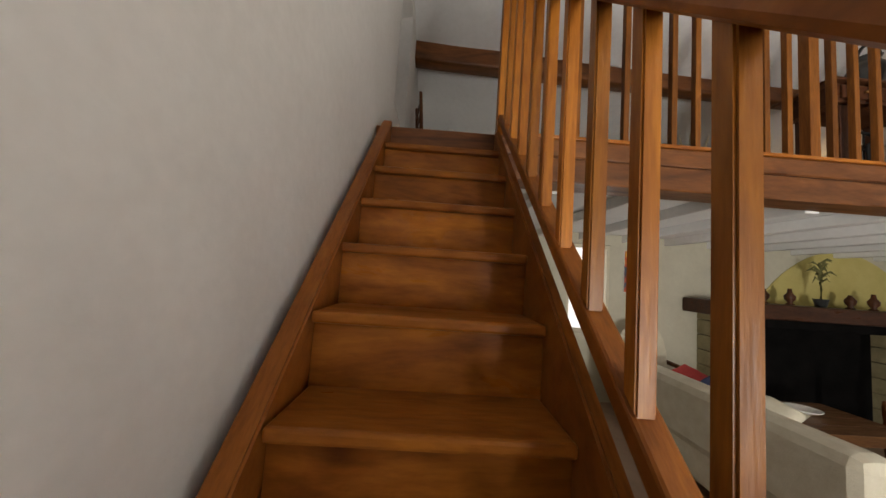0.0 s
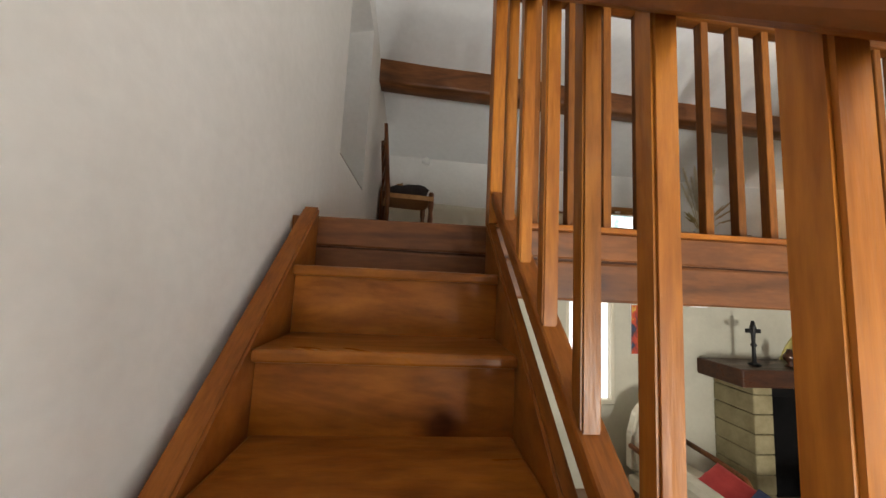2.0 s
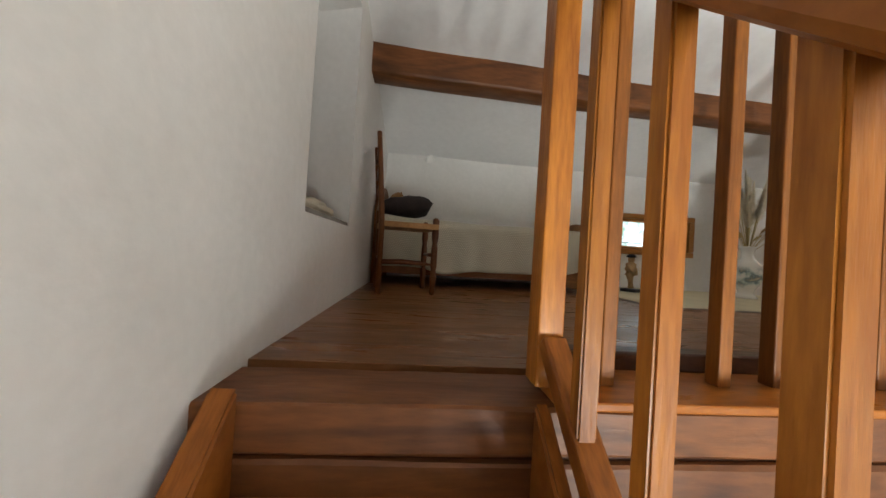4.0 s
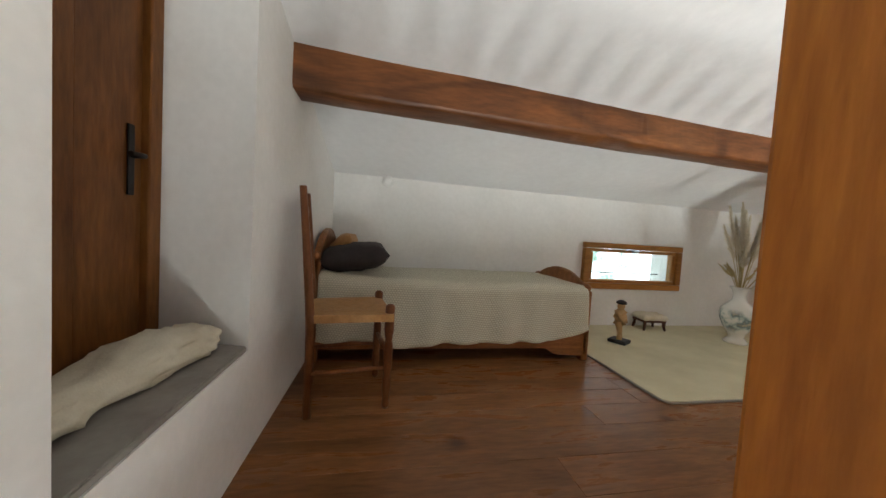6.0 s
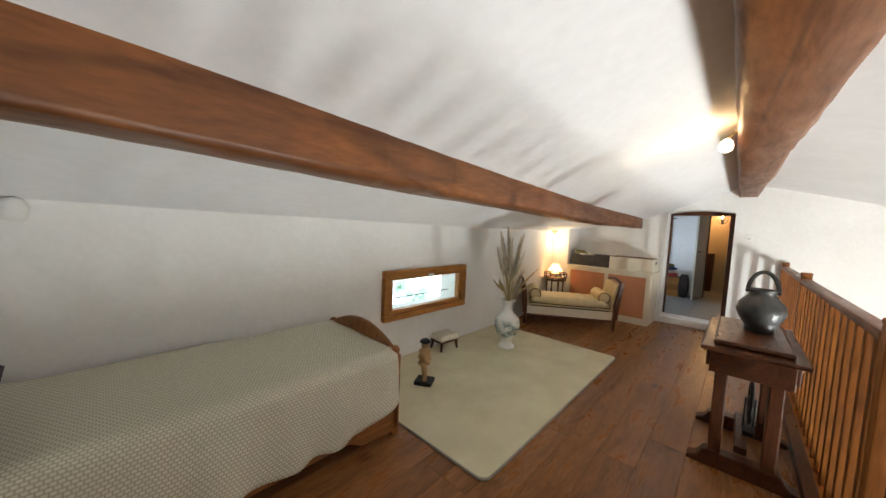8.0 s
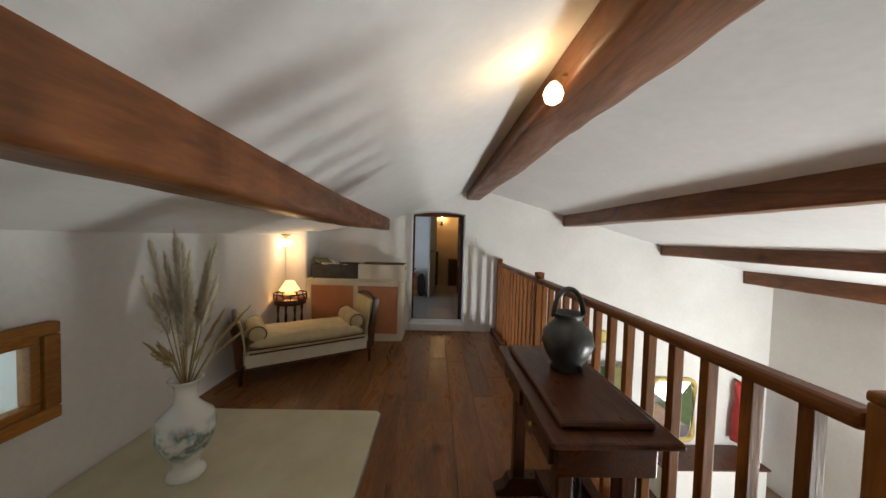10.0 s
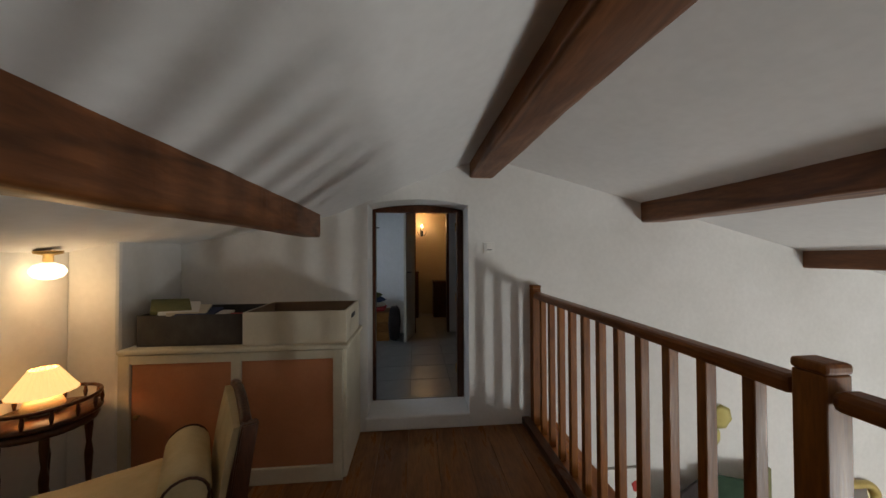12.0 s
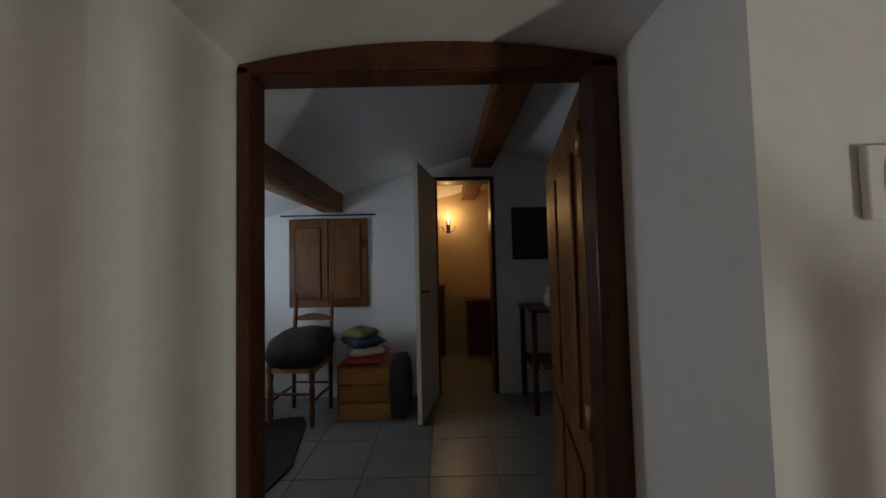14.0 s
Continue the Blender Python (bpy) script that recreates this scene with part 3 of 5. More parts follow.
# ---- low window ----
win = thing("window_1", pose(0, 0, 0), "low wide pine window in the eaves wall", "window", "", "structure")
fy0, fy1 = YN - 0.055, YN + 0.06
for b4 in ((2.69, 3.96, 0.895, 0.957), (2.69, 3.96, 0.44, 0.505), (2.69, 2.762, 0.507, 0.893), (3.888, 3.96, 0.507, 0.893)):
    part("window_frame", box(b4[0], b4[1], fy0, fy1, b4[2], b4[3], 0.008), WINW, win)
for b4 in ((2.765, 3.885, 0.855, 0.892), (2.765, 3.885, 0.508, 0.545), (2.765, 2.805, 0.547, 0.853), (3.845, 3.885, 0.547, 0.853)):
    part("sash", box(b4[0], b4[1], fy0 + 0.02, fy1 - 0.02, b4[2], b4[3], 0.005), WINW, win)
pane = part("pane", box(2.80, 3.85, YN, YN + 0.004, 0.54, 0.86, 0), GLASS, win)
pane.visible_shadow = False
part("outer_bar", tube(((2.74, YN + 0.22, 0.60), (3.91, YN + 0.22, 0.60)), 0.006, 6), IRON, win, "thin dark bar outside the pane")
part("latch", box(3.29, 3.36, fy0 - 0.012, fy0 + 0.018, 0.868, 0.89, 0.004), WHITEP, win, "small white window catch")
bm = bmesh.new()
slab(bm, -6, 16, 5.2, 5.4, FL - 0.1, 5)
tagged(part("backdrop", bm, GARDEN), "bright garden in the distance", "backdrop", kind="structure")

# ---- the gallery floor and its furniture ----
floor = thing("floor", pose(0, 0, 0), "worn reddish-brown wide floorboards", "floor", "", "structure")
part("subfloor", box(0.0, XE, 0.2, YN, -0.028, -0.022, 0), DARK, floor)

# rug
bm = bmesh.new()
corners = []
for cx, cy, a0 in ((4.75, 1.63, -90), (4.75, 3.13, 0), (2.29, 3.13, 90), (2.29, 1.63, 180)):
    corners += [(cx + 0.06 * math.cos(radians(a0 + 18 * k)), cy + 0.06 * math.sin(radians(a0 + 18 * k))) for k in range(6)]
prism(corners, 0.001, 0.016, "z", bm, 0.004)
rug = thing("rug", pose(0, 0, 0), "large plain cream wool rug on the floorboards", "rug")
part("carpet", bm, RUGM, rug)
bm = bmesh.new()
loop = [(x, y, 0.006) for x, y in corners]
tube(loop + loop[:1], 0.007, 6, bm)
part("binding", bm, CEMENT, rug, "dark bound edge")

# bed
bed = thing("single_bed", pose(0, 0, 0), "single pine bed made up with a woven cream bedspread", "bed")
BX0, BX1, BY0, BY1 = 0.03, 2.15, 2.24, 3.14


def bed_end(x0, x1, top, rise):
    n = 18
    pts = [(BY0, 0.05), (BY1, 0.05)]
    pts += [(BY1 - (BY1 - BY0) * i / n, top + rise * math.sin(math.pi * i / n) ** 0.8) for i in range(n + 1)]
    return prism(pts, x0, x1, "x", None, 0.008)


part("headboard", bed_end(BX0, BX0 + 0.045, 0.72, 0.22), BEDW, bed)
part("footboard", bed_end(BX1 - 0.04, BX1, 0.56, 0.15), BEDW, bed)
for end, top in ((BX0 + 0.022, 0.76), (BX1 - 0.02, 0.60)):
    for y in (BY0 + 0.03, BY1 - 0.03):
        bm = bmesh.new()
        slab(bm, end - 0.03, end + 0.03, y - 0.03, y + 0.03, 0, top - 0.04, 0.006)
        lathe(((0.02, top - 0.045), (0.03, top - 0.03), (0.034, top - 0.01), (0.02, top + 0.012), (0.002, top + 0.018)), 12, bm, (end, y))
        part("post", bm, BEDW, bed)
for y in (BY0, BY1 - 0.03):
    pts = [(BX0 + 0.045, 0.10), (BX1 - 0.36, 0.10), (BX1 - 0.28, 0.05), (BX1 - 0.04, 0.035), (BX1 - 0.04, 0.30), (BX0 + 0.045, 0.30)]
    part("side_rail", prism(pts, y, y + 0.03, "y", None, 0.005), BEDW, bed)
part("mattress", box(BX0 + 0.05, BX1 - 0.045, BY0 + 0.035, BY1 - 0.035, 0.28, 0.53, 0.05), CLOTH, bed)

# bedspread over the bed
bm = bmesh.new()
nx, drop_n, top_n = 90, 16, 22
cover = []
for i in range(nx + 1):
    u = i / nx
    x = BX0 + 0.05 + (BX1 - BX0 - 0.085) * u
    row = []
    hem = 0.165 + 0.008 * math.sin(u * 9) + (0.10 * max(0, u - 0.86) / 0.14) - 0.05 * math.exp(-((u - 0.30) / 0.08) ** 2)
    for k in range(drop_n):
        v = k / drop_n
        fold = (1 - v) * (0.022 * math.sin(x * 21 + 2 * noise.noise((x * 2, 0, 0))) + 0.018 * noise.noise((x * 7, v * 2, 3)))
        row.append(bm.verts.new((x, BY0 - 0.022 - 0.035 * (1 - v) + fold, hem + (0.562 - hem) * v)))
    for k in range(top_n + 1):
        v = k / top_n
        round_off = 0.035 * (1 - min(1, v / 0.06)) ** 2 + 0.03 * (1 - min(1, (1 - v) / 0.06)) ** 2
        z = 0.602 - round_off + 0.012 * noise.noise((x * 2.3, v * 3, 9)) + (0.045 * max(0, 1 - u / 0.22) if u < 0.22 else 0)
        row.append(bm.verts.new((x, BY0 - 0.018 + (BY1 - BY0 + 0.02) * v, z)))
    cover.append(row)
for a, b in zip(cover, cover[1:]):
    for k in range(len(a) - 1):
        bm.faces.new((a[k], b[k], b[k + 1], a[k + 1])).smooth = True
spread = part("bedspread", bm, SPREAD)
solid = spread.modifiers.new("thickness", "SOLIDIFY")
solid.thickness, solid.offset = 0.008, -1
tagged(spread, "cream woven bedspread with small dark marks, draped over the bed", "bedspread")


def loose(name, bm, mat, m, label, category, group=""):
    ob = part(name, bm, mat)
    ob.matrix_basis = m
    return tagged(ob, label, category, group)


loose("cushion", pillow(0.50, 0.54, 0.20, seed=2), BLACKCLOTH, pose(0.30, 2.54, 0.635, 0, -8, 4), "dark brown square cushion lying on the bed", "cushion")
loose("pillow", pillow(0.36, 0.62, 0.16, seed=5), STRAW, pose(0.20, 2.82, 0.70, 0, -55, 0), "tan pillow leaning on the headboard", "pillow")

# ladder-back rush chair


def rush_chair(name, m, label):
    c = thing(name, m, label, "chair")
    for y in (-0.19, 0.19):
        part("back_post", tube(((-0.19, y, 0), (-0.19, y, 0.48), (-0.215, y, 0.8), (-0.245, y, 1.135)), (0.02, 0.022, 0.020, 0.017), 10), CHAIRW, c)
        prof = ((0.014, 0), (0.022, 0.02), (0.018, 0.05), (0.024, 0.10), (0.024, 0.16), (0.018, 0.18), (0.024, 0.21), (0.024, 0.34), (0.018, 0.37), (0.026, 0.42), (0.025, 0.55), (0.012, 0.562))
        part("front_leg", lathe(prof, 12, None, (0.20, y)), CHAIRW, c)
    for z in (0.64, 0.76, 0.88, 1.01):
        lean = -0.19 - 0.055 * (z - 0.48) / 0.6
        bm = bmesh.new()
        pts = [(-0.17, z - 0.02), (0.17, z - 0.02)] + [(0.17 - 0.34 * i / 8, z + 0.02 + 0.03 * math.sin(math.pi * i / 8)) for i in range(9)]
        prism(pts, lean - 0.008, lean + 0.008, "x", bm, 0.003)
        part("back_slat", bm, CHAIRW, c)
    for y in (-0.19, 0.19):
        part("stretcher", tube(((-0.18, y, 0.22), (0.01, y, 0.225), (0.19, y, 0.22)), (0.010, 0.014, 0.010), 8), CHAIRW, c)
    part("stretcher", tube(((0.2, -0.18, 0.29), (0.2, 0, 0.29), (0.2, 0.18, 0.29)), (0.011, 0.016, 0.011), 8), CHAIRW, c)
    part("stretcher", tube(((-0.19, -0.18, 0.25), (-0.19, 0.18, 0.25)), 0.011, 8), CHAIRW, c)
    bm = bmesh.new()
    ring = []
    for d, z in ((0.0, 0.475), (0.0, 0.515), (0.35, 0.521), (0.75, 0.511), (1.0, 0.505)):
        f = 1 - d
        ring.append([bm.verts.new((x * f, y * f, z)) for x, y in ((-0.205, -0.2), (0.215, -0.225), (0.215, 0.225), (-0.205, 0.2))])
    for a, b in zip(ring, ring[1:]):
        for k in range(4):
            bm.faces.new((a[k], a[(k + 1) % 4], b[(k + 1) % 4], b[k]))
    bm.faces.new(ring[0][::-1])
    bmesh.ops.remove_doubles(bm, verts=list(bm.verts), dist=1e-5)
    part("seat", bm, STRAW, c, "woven rush seat")
    return c


rush_chair("ladderback_chair", pose(0.325, 1.81, 0, 0, 0, 10), "wooden ladder-back chair with a woven rush seat beside the bed")

# wall lamp above the bed, not lit
wl = thing("wall_lamp", pose(0.50, YN, 1.44), "small pale unlit wall lamp above the bed", "lamp")
part("base", lathe(((0.045, 0), (0.045, 0.012), (0.02, 0.02)), 16), WHITEP, wl).matrix_basis = pose(0, 0, 0, 90, 0, 0)
part("shade", lathe(((0.02, 0.0), (0.05, -0.03), (0.055, -0.09), (0.05, -0.095)), 16), WHITEP, wl).matrix_basis = pose(0.03, -0.05, 0.03, 20, 20, 0)

# plain carved figure
fig = bmesh.new()
tube(((0.02, -0.035, 0.04), (0.02, -0.035, 0.12), (0.0, -0.03, 0.20)), (0.026, 0.024, 0.034), 10, fig)
tube(((0.0, 0.035, 0.04), (-0.01, 0.035, 0.12), (0.0, 0.03, 0.20)), (0.026, 0.024, 0.034), 10, fig)
tube(((0, 0, 0.18), (0, 0, 0.24), (0.005, 0, 0.30), (0, 0, 0.325)), (0.058, 0.06, 0.055, 0.03), 14, fig)
tube(((0.0, -0.058, 0.30), (0.03, -0.07, 0.24), (0.06, -0.04, 0.21)), (0.02, 0.018, 0.016), 8, fig)
tube(((0.0, 0.058, 0.30), (0.02, 0.075, 0.24), (0.04, 0.05, 0.19)), (0.02, 0.018, 0.016), 8, fig)
tube(((0, 0, 0.32), (0.004, 0, 0.345), (0.004, 0, 0.37), (0.004, 0, 0.385)), (0.022, 0.036, 0.036, 0.03), 12, fig)
tube(((0.004, 0, 0.375), (0.004, 0, 0.392), (0.004, 0, 0.408)), (0.05, 0.044, 0.02), 12, fig)
slab(fig, -0.07, 0.09, -0.075, 0.075, 0, 0.035, 0.01)
for f in fig.faces:
    f.material_index = 0
for f in fig.faces:
    c = f.calc_center_median()
    f.material_index = 1 if c.z < 0.06 or c.z > 0.374 else 0
statue = loose("figurine", fig, mottled("carved_tan_wood", (0.40, 0.24, 0.10), (0.55, 0.36, 0.16), 9, 0.6), pose(2.75, 2.62, 0.016, 0, 0, -60), "small tan carved standing figure on the rug", "figurine")
statue.data.materials.append(IRON)

# footstool
st = thing("footstool", pose(3.50, 3.06, 0.016, 0, 0, -4), "little footstool with a white padded top", "stool")
part("cushion", pillow(0.30, 0.22, 0.075, seed=9, power=0.3), CLOTH, st).location = (0, 0, 0.105)
part("frame", box(-0.135, 0.135, -0.095, 0.095, 0.09, 0.115, 0.006), DARK, st)
for x in (-0.115, 0.115):
    for y in (-0.08, 0.08):
        part("leg", tube(((x * 1.1, y * 1.1, 0), (x, y, 0.05), (x, y, 0.1)), (0.011, 0.017, 0.02), 8), DARK, st)

# vase with dry plumes
vase = loose("vase", lathe(((0.095, 0), (0.10, 0.012), (0.085, 0.035), (0.062, 0.06), (0.075, 0.10), (0.115, 0.17), (0.143, 0.24), (0.150, 0.30), (0.137, 0.355), (0.09, 0.40), (0.058, 0.44), (0.052, 0.50), (0.066, 0.55), (0.088, 0.572), (0.08, 0.575), (0.05, 0.54), (0.04, 0.45)), 36), CHINA, pose(4.10, 2.60, 0.016), "large white china vase with a painted landscape on the rug", "vase")
plant = thing("pampas_bunch", pose(4.10, 2.60, 0.5), "dry pampas plumes and beige grasses standing in the vase", "dried flowers")
random.seed(4)


def plume(tip, base, mat, count, full):
    """One feathery head: a bent stem and many fine hairs swept towards the tip."""
    mid = base.lerp(tip, 0.55) + Vector((0, 0, 0.05))
    part("stem", tube((base, mid, tip), (0.0035, 0.003, 0.0015), 5), STRAWSTEM, plant)
    bm = bmesh.new()
    axis = (tip - mid).normalized()
    for k in range(count):
        s = random.random()
        p = mid.lerp(tip, -0.15 + 1.15 * s)
        side = Vector((random.gauss(0, 1), random.gauss(0, 1), random.gauss(0, 0.4))).normalized()
        reach = random.uniform(0.25, 1.0) * full * (1.05 - s) ** 0.6
        q = p + axis * random.uniform(0.02, 0.09) + side * reach
        w = axis.cross(side).normalized() * 0.0021
        m = p.lerp(q, 0.55) + axis * 0.012
        vs = [bm.verts.new(v) for v in (p - w, p + w, m + w, m - w, q)]
        bm.faces.new(vs[:4])
        bm.faces.new((vs[3], vs[2], vs[4]))
    part("plume", bm, mat, plant)


root = Vector((0, 0, 0))
for i in range(20):
    ang, r, hgt = random.uniform(0, 6.28), random.uniform(0.03, 0.21), random.uniform(0.45, 0.90)
    plume(Vector((r * math.cos(ang), r * math.sin(ang) * 0.8, hgt)), root, PLUME, 520, 0.075)
for i in range(4):
    plume(Vector((random.uniform(0.18, 0.42), random.uniform(-0.22, 0.06), random.uniform(0.22, 0.48))), root, PLUME_TAN, 300, 0.035)
for i in range(6):
    ang, r = random.uniform(0, 6.28), random.uniform(0.08, 0.18)
    plume(Vector((r * math.cos(ang), r * math.sin(ang), random.uniform(0.18, 0.36))), root, STRAWSTEM, 160, 0.04)

# day bed set across the corner
DBM = Matrix.Translation((5.20, 2.95, 0)) @ Matrix.Rotation(math.atan2(-0.845, 0.535), 4, "Z")
db = thing("daybed", DBM, "small dark-framed daybed upholstered in cream fabric", "daybed")
DL, DD = 1.26, 0.60
for y in (0.0, DD - 0.03):
    part("rail", box(0.04, DL - 0.04, y, y + 0.03, 0.16, 0.29, 0.006), CREAM if y == 0 else DARK, db)
part("lower_trim", box(0.03, DL - 0.03, -0.006, 0.03, 0.145, 0.162, 0.005), DARK, db)
part("seat_base", box(0.05, DL - 0.05, 0.03, DD - 0.03, 0.22, 0.31, 0.01), SATIN, db)
part("seat_cushion", pillow(DL - 0.14, DD - 0.02, 0.15, 16, 3, 0.28), SATIN, db).location = (DL / 2, DD / 2, 0.29)
part("piping", tube(((0.07, -0.006, 0.295), (DL / 2, -0.008, 0.295), (DL - 0.07, -0.006, 0.295)), 0.008, 6), DARK, db)
part("piping", tube(((0.07, -0.004, 0.335), (DL / 2, -0.006, 0.33), (DL - 0.07, -0.004, 0.335)), 0.006, 6), DARK, db)
for x, lean, top in ((0.0, -0.05, 0.60), (DL, 0.06, 0.70)):
    for y in (0.0, DD - 0.035):
        part("post", tube(((x, y + 0.018, 0), (x, y + 0.018, 0.20), (x, y + 0.018, 0.36), (x + lean * 0.4, y + 0.018, 0.52), (x + lean, y + 0.018, top)), (0.018, 0.026, 0.026, 0.022, 0.02), 8), DARK_Z, db)
    bm = bmesh.new()
    n = 10
    pts = [(x, 0.30)] + [(x + lean * (i / n) ** 1.5, 0.30 + (top - 0.30) * i / n) for i in range(1, n + 1)]
    pts += [(p + (0.045 if lean < 0 else -0.045), z) for p, z in pts[::-1]]
    prism(pts, 0.035, DD - 0.035, "y", bm)
    part("arm_pad", bm, SATIN, db)
    out = -1 if lean < 0 else 1
    edge_in = [(x + lean * (i / n) ** 1.5 - 0.02 * out, 0.17 + (top - 0.15) * i / n) for i in range(n + 1)]
    edge_out = [(p + 0.062 * out, z) for p, z in edge_in[::-1]]
    part("end_board", prism(edge_in + edge_out, -0.012, 0.034, "y", None, 0.006), DARK_Z, db)
    arch = [(x + lean, 0.018 + (DD - 0.036) * i / 12, top + 0.05 * math.sin(math.pi * i / 12)) for i in range(13)]
    part("crest_rail", tube(arch, 0.022, 8), DARK, db)
for x, z in ((0.14, 0.46), (DL - 0.14, 0.47)):
    b_ = thing("bolster", DBM @ pose(x, DD / 2, z), "round cream bolster cushion with dark piped ends on the daybed", "cushion", "bolsters on the daybed")
    part("roll", tube([(0, -0.24 + 0.04 * i, 0) for i in range(13)], [0.075] + [0.088] * 11 + [0.075], 18), SATIN, b_)
    for y in (-0.243, 0.243):
        ringp = [(0.078 * math.cos(2 * math.pi * k / 18), y, 0.078 * math.sin(2 * math.pi * k / 18)) for k in range(19)]
        part("piping", tube(ringp, 0.006, 5), DARK, b_)

# round gallery table with a lamp
rt = thing("side_table", pose(6.30, 2.99, 0) @ Matrix.Diagonal((0.86, 0.86, 1, 1)), "small round carved table with a pierced gallery rim", "table")
part("top", lathe(((0.0, 0.60), (0.22, 0.60), (0.235, 0.612), (0.22, 0.624), (0.0, 0.624)), 32), DARK, rt)
ringp = lambda z, r: [(r * math.cos(2 * math.pi * k / 28), r * math.sin(2 * math.pi * k / 28), z) for k in range(29)]
part("rim", tube(ringp(0.69, 0.225), 0.009, 6), DARK, rt)
part("apron", tube(ringp(0.575, 0.20), 0.02, 6), DARK, rt)
for k in range(14):
    a = 2 * math.pi * k / 14
    part("spindle", lathe(((0.006, 0.622), (0.011, 0.65), (0.006, 0.685)), 6, None, (0.225 * math.cos(a), 0.225 * math.sin(a))), DARK_Z, rt)
for k in range(4):
    a = math.pi / 4 + math.pi / 2 * k
    prof = ((0.012, 0), (0.02, 0.03), (0.013, 0.06), (0.02, 0.15), (0.012, 0.2), (0.021, 0.36), (0.012, 0.42), (0.02, 0.5), (0.018, 0.6))
    part("leg", lathe(prof, 10, None, (0.17 * math.cos(a), 0.17 * math.sin(a))), DARK_Z, rt)
tl = thing("table_lamp", pose(6.30, 3.0, 0.625) @ Matrix.Scale(0.9, 4), "lit table lamp with a cream pleated cone shade", "lamp")
part("base", lathe(((0.05, 0), (0.07, 0.015), (0.085, 0.04), (0.07, 0.075), (0.03, 0.095), (0.014, 0.11), (0.012, 0.15)), 24), CREAM, tl)
sh = bmesh.new()
rings = []
for r, z in ((0.135, 0.115), (0.055, 0.245)):
    rings.append([sh.verts.new(((r + 0.002 * (-1) ** k) * math.cos(2 * math.pi * k / 48), (r + 0.002 * (-1) ** k) * math.sin(2 * math.pi * k / 48), z)) for k in range(48)])
for k in range(48):
    sh.faces.new((rings[0][k], rings[0][(k + 1) % 48], rings[1][(k + 1) % 48], rings[1][k]))
shade = part("shade", sh, SHADEGLOW, tl, "glowing pleated shade")
tb = lathe(((0.0, 0.15), (0.02, 0.165), (0.022, 0.185), (0.0, 0.205)), 12)
part("bulb", tb, BULB, tl)

# frosted ball lamp on the pier
bl = thing("ceiling_lamp", pose(6.42, 3.11, 1.335), "lit round white glass lamp on a small brass fitting", "lamp")
part("fitting", lathe(((0.055, 0.10), (0.055, 0.085), (0.02, 0.075), (0.02, 0.03)), 18), BRASS, bl)
part("globe", lathe(((0.02, 0.035), (0.055, 0.02), (0.07, -0.01), (0.055, -0.04), (0.02, -0.055), (0.0, -0.056)), 22), BULB, bl, "lit white glass globe")

# lamp on the ridge beam
sp = thing("beam_lamp", pose(3.41, 0.685, 2.04), "lit round bulb on a small bracket fixed to the ridge beam", "lamp")
part("bracket", tube(((0, 0.0, 0.02), (0, 0.03, 0.02), (0, 0.05, 0.0), (0, 0.055, -0.02)), 0.008, 8), BRASS, sp)
part("globe", lathe(((0.013, 0.0), (0.029, -0.018), (0.036, -0.042), (0.029, -0.066), (0.010, -0.078), (0, -0.079)), 18), BULB, sp, "lit glass globe").location = (0, 0.06, -0.01)

# built-in cupboard
CX0, CY0, CY1, CZ = 6.58, 1.575, 2.905, 0.845
cup = thing("cupboard", pose(0, 0, 0), "low built-in cream cupboard with two peach panel doors", "cupboard")
part("body", box(CX0 + 0.03, XE - 0.003, CY0 + 0.01, CY1 - 0.002, 0.0, CZ - 0.03, 0.006), CREAM, cup)
part("top", box(CX0 - 0.01, XE - 0.004, CY0 - 0.01, CY1, CZ - 0.03, CZ, 0.01), CREAM, cup)
mid_y = (CY0 + CY1) / 2
for y0, y1 in ((CY0 + 0.09, mid_y - 0.03), (mid_y + 0.03, CY1 - 0.07)):
    d = part("door", box(CX0 + 0.012, CX0 + 0.03, y0, y1, 0.10, CZ - 0.09, 0.004), PEACH, cup, "peach-coloured door panel")
    part("frame", box(CX0, CX0 + 0.032, y0 - 0.06, y0 - 0.002, 0.02, CZ - 0.032, 0.004), CREAM, cup)
    part("knob", lathe(((0.008, 0), (0.012, 0.012), (0.016, 0.02), (0.008, 0.028)), 10), BRASS, cup).matrix_basis = pose(CX0 + 0.012, y1 - 0.04, 0.45, 0, -90, 0)
part("frame", box(CX0, CX0 + 0.032, CY1 - 0.068, CY1 - 0.004, 0.02, CZ - 0.032, 0.004), CREAM, cup)
part("frame", box(CX0 + 0.002, CX0 + 0.03, CY0 + 0.03, CY1 - 0.01, 0.0, 0.098, 0.004), CREAM, cup)
part("frame", box(CX0 + 0.002, CX0 + 0.03, CY0 + 0.03, CY1 - 0.01, CZ - 0.088, CZ - 0.033, 0.004), CREAM, cup)


def open_box(w, d, h, t):
    """A tray with a floor and four walls in one closed skin."""
    bm = bmesh.new()
    ring = lambda o, z: [bm.verts.new(p) for p in ((o, o, z), (w - o, o, z), (w - o, d - o, z), (o, d - o, z))]
    loops = [ring(0, 0), ring(0, h), ring(t, h), ring(t, t)]
    for a, b in zip(loops, loops[1:]):
        for k in range(4):
            bm.faces.new((a[k], a[(k + 1) % 4], b[(k + 1) % 4], b[k])).material_index = int(b is loops[3])
    bm.faces.new(loops[0][::-1])
    bm.faces.new(loops[3]).material_index = 1
    bmesh.ops.recalc_face_normals(bm, faces=list(bm.faces))
    return bm


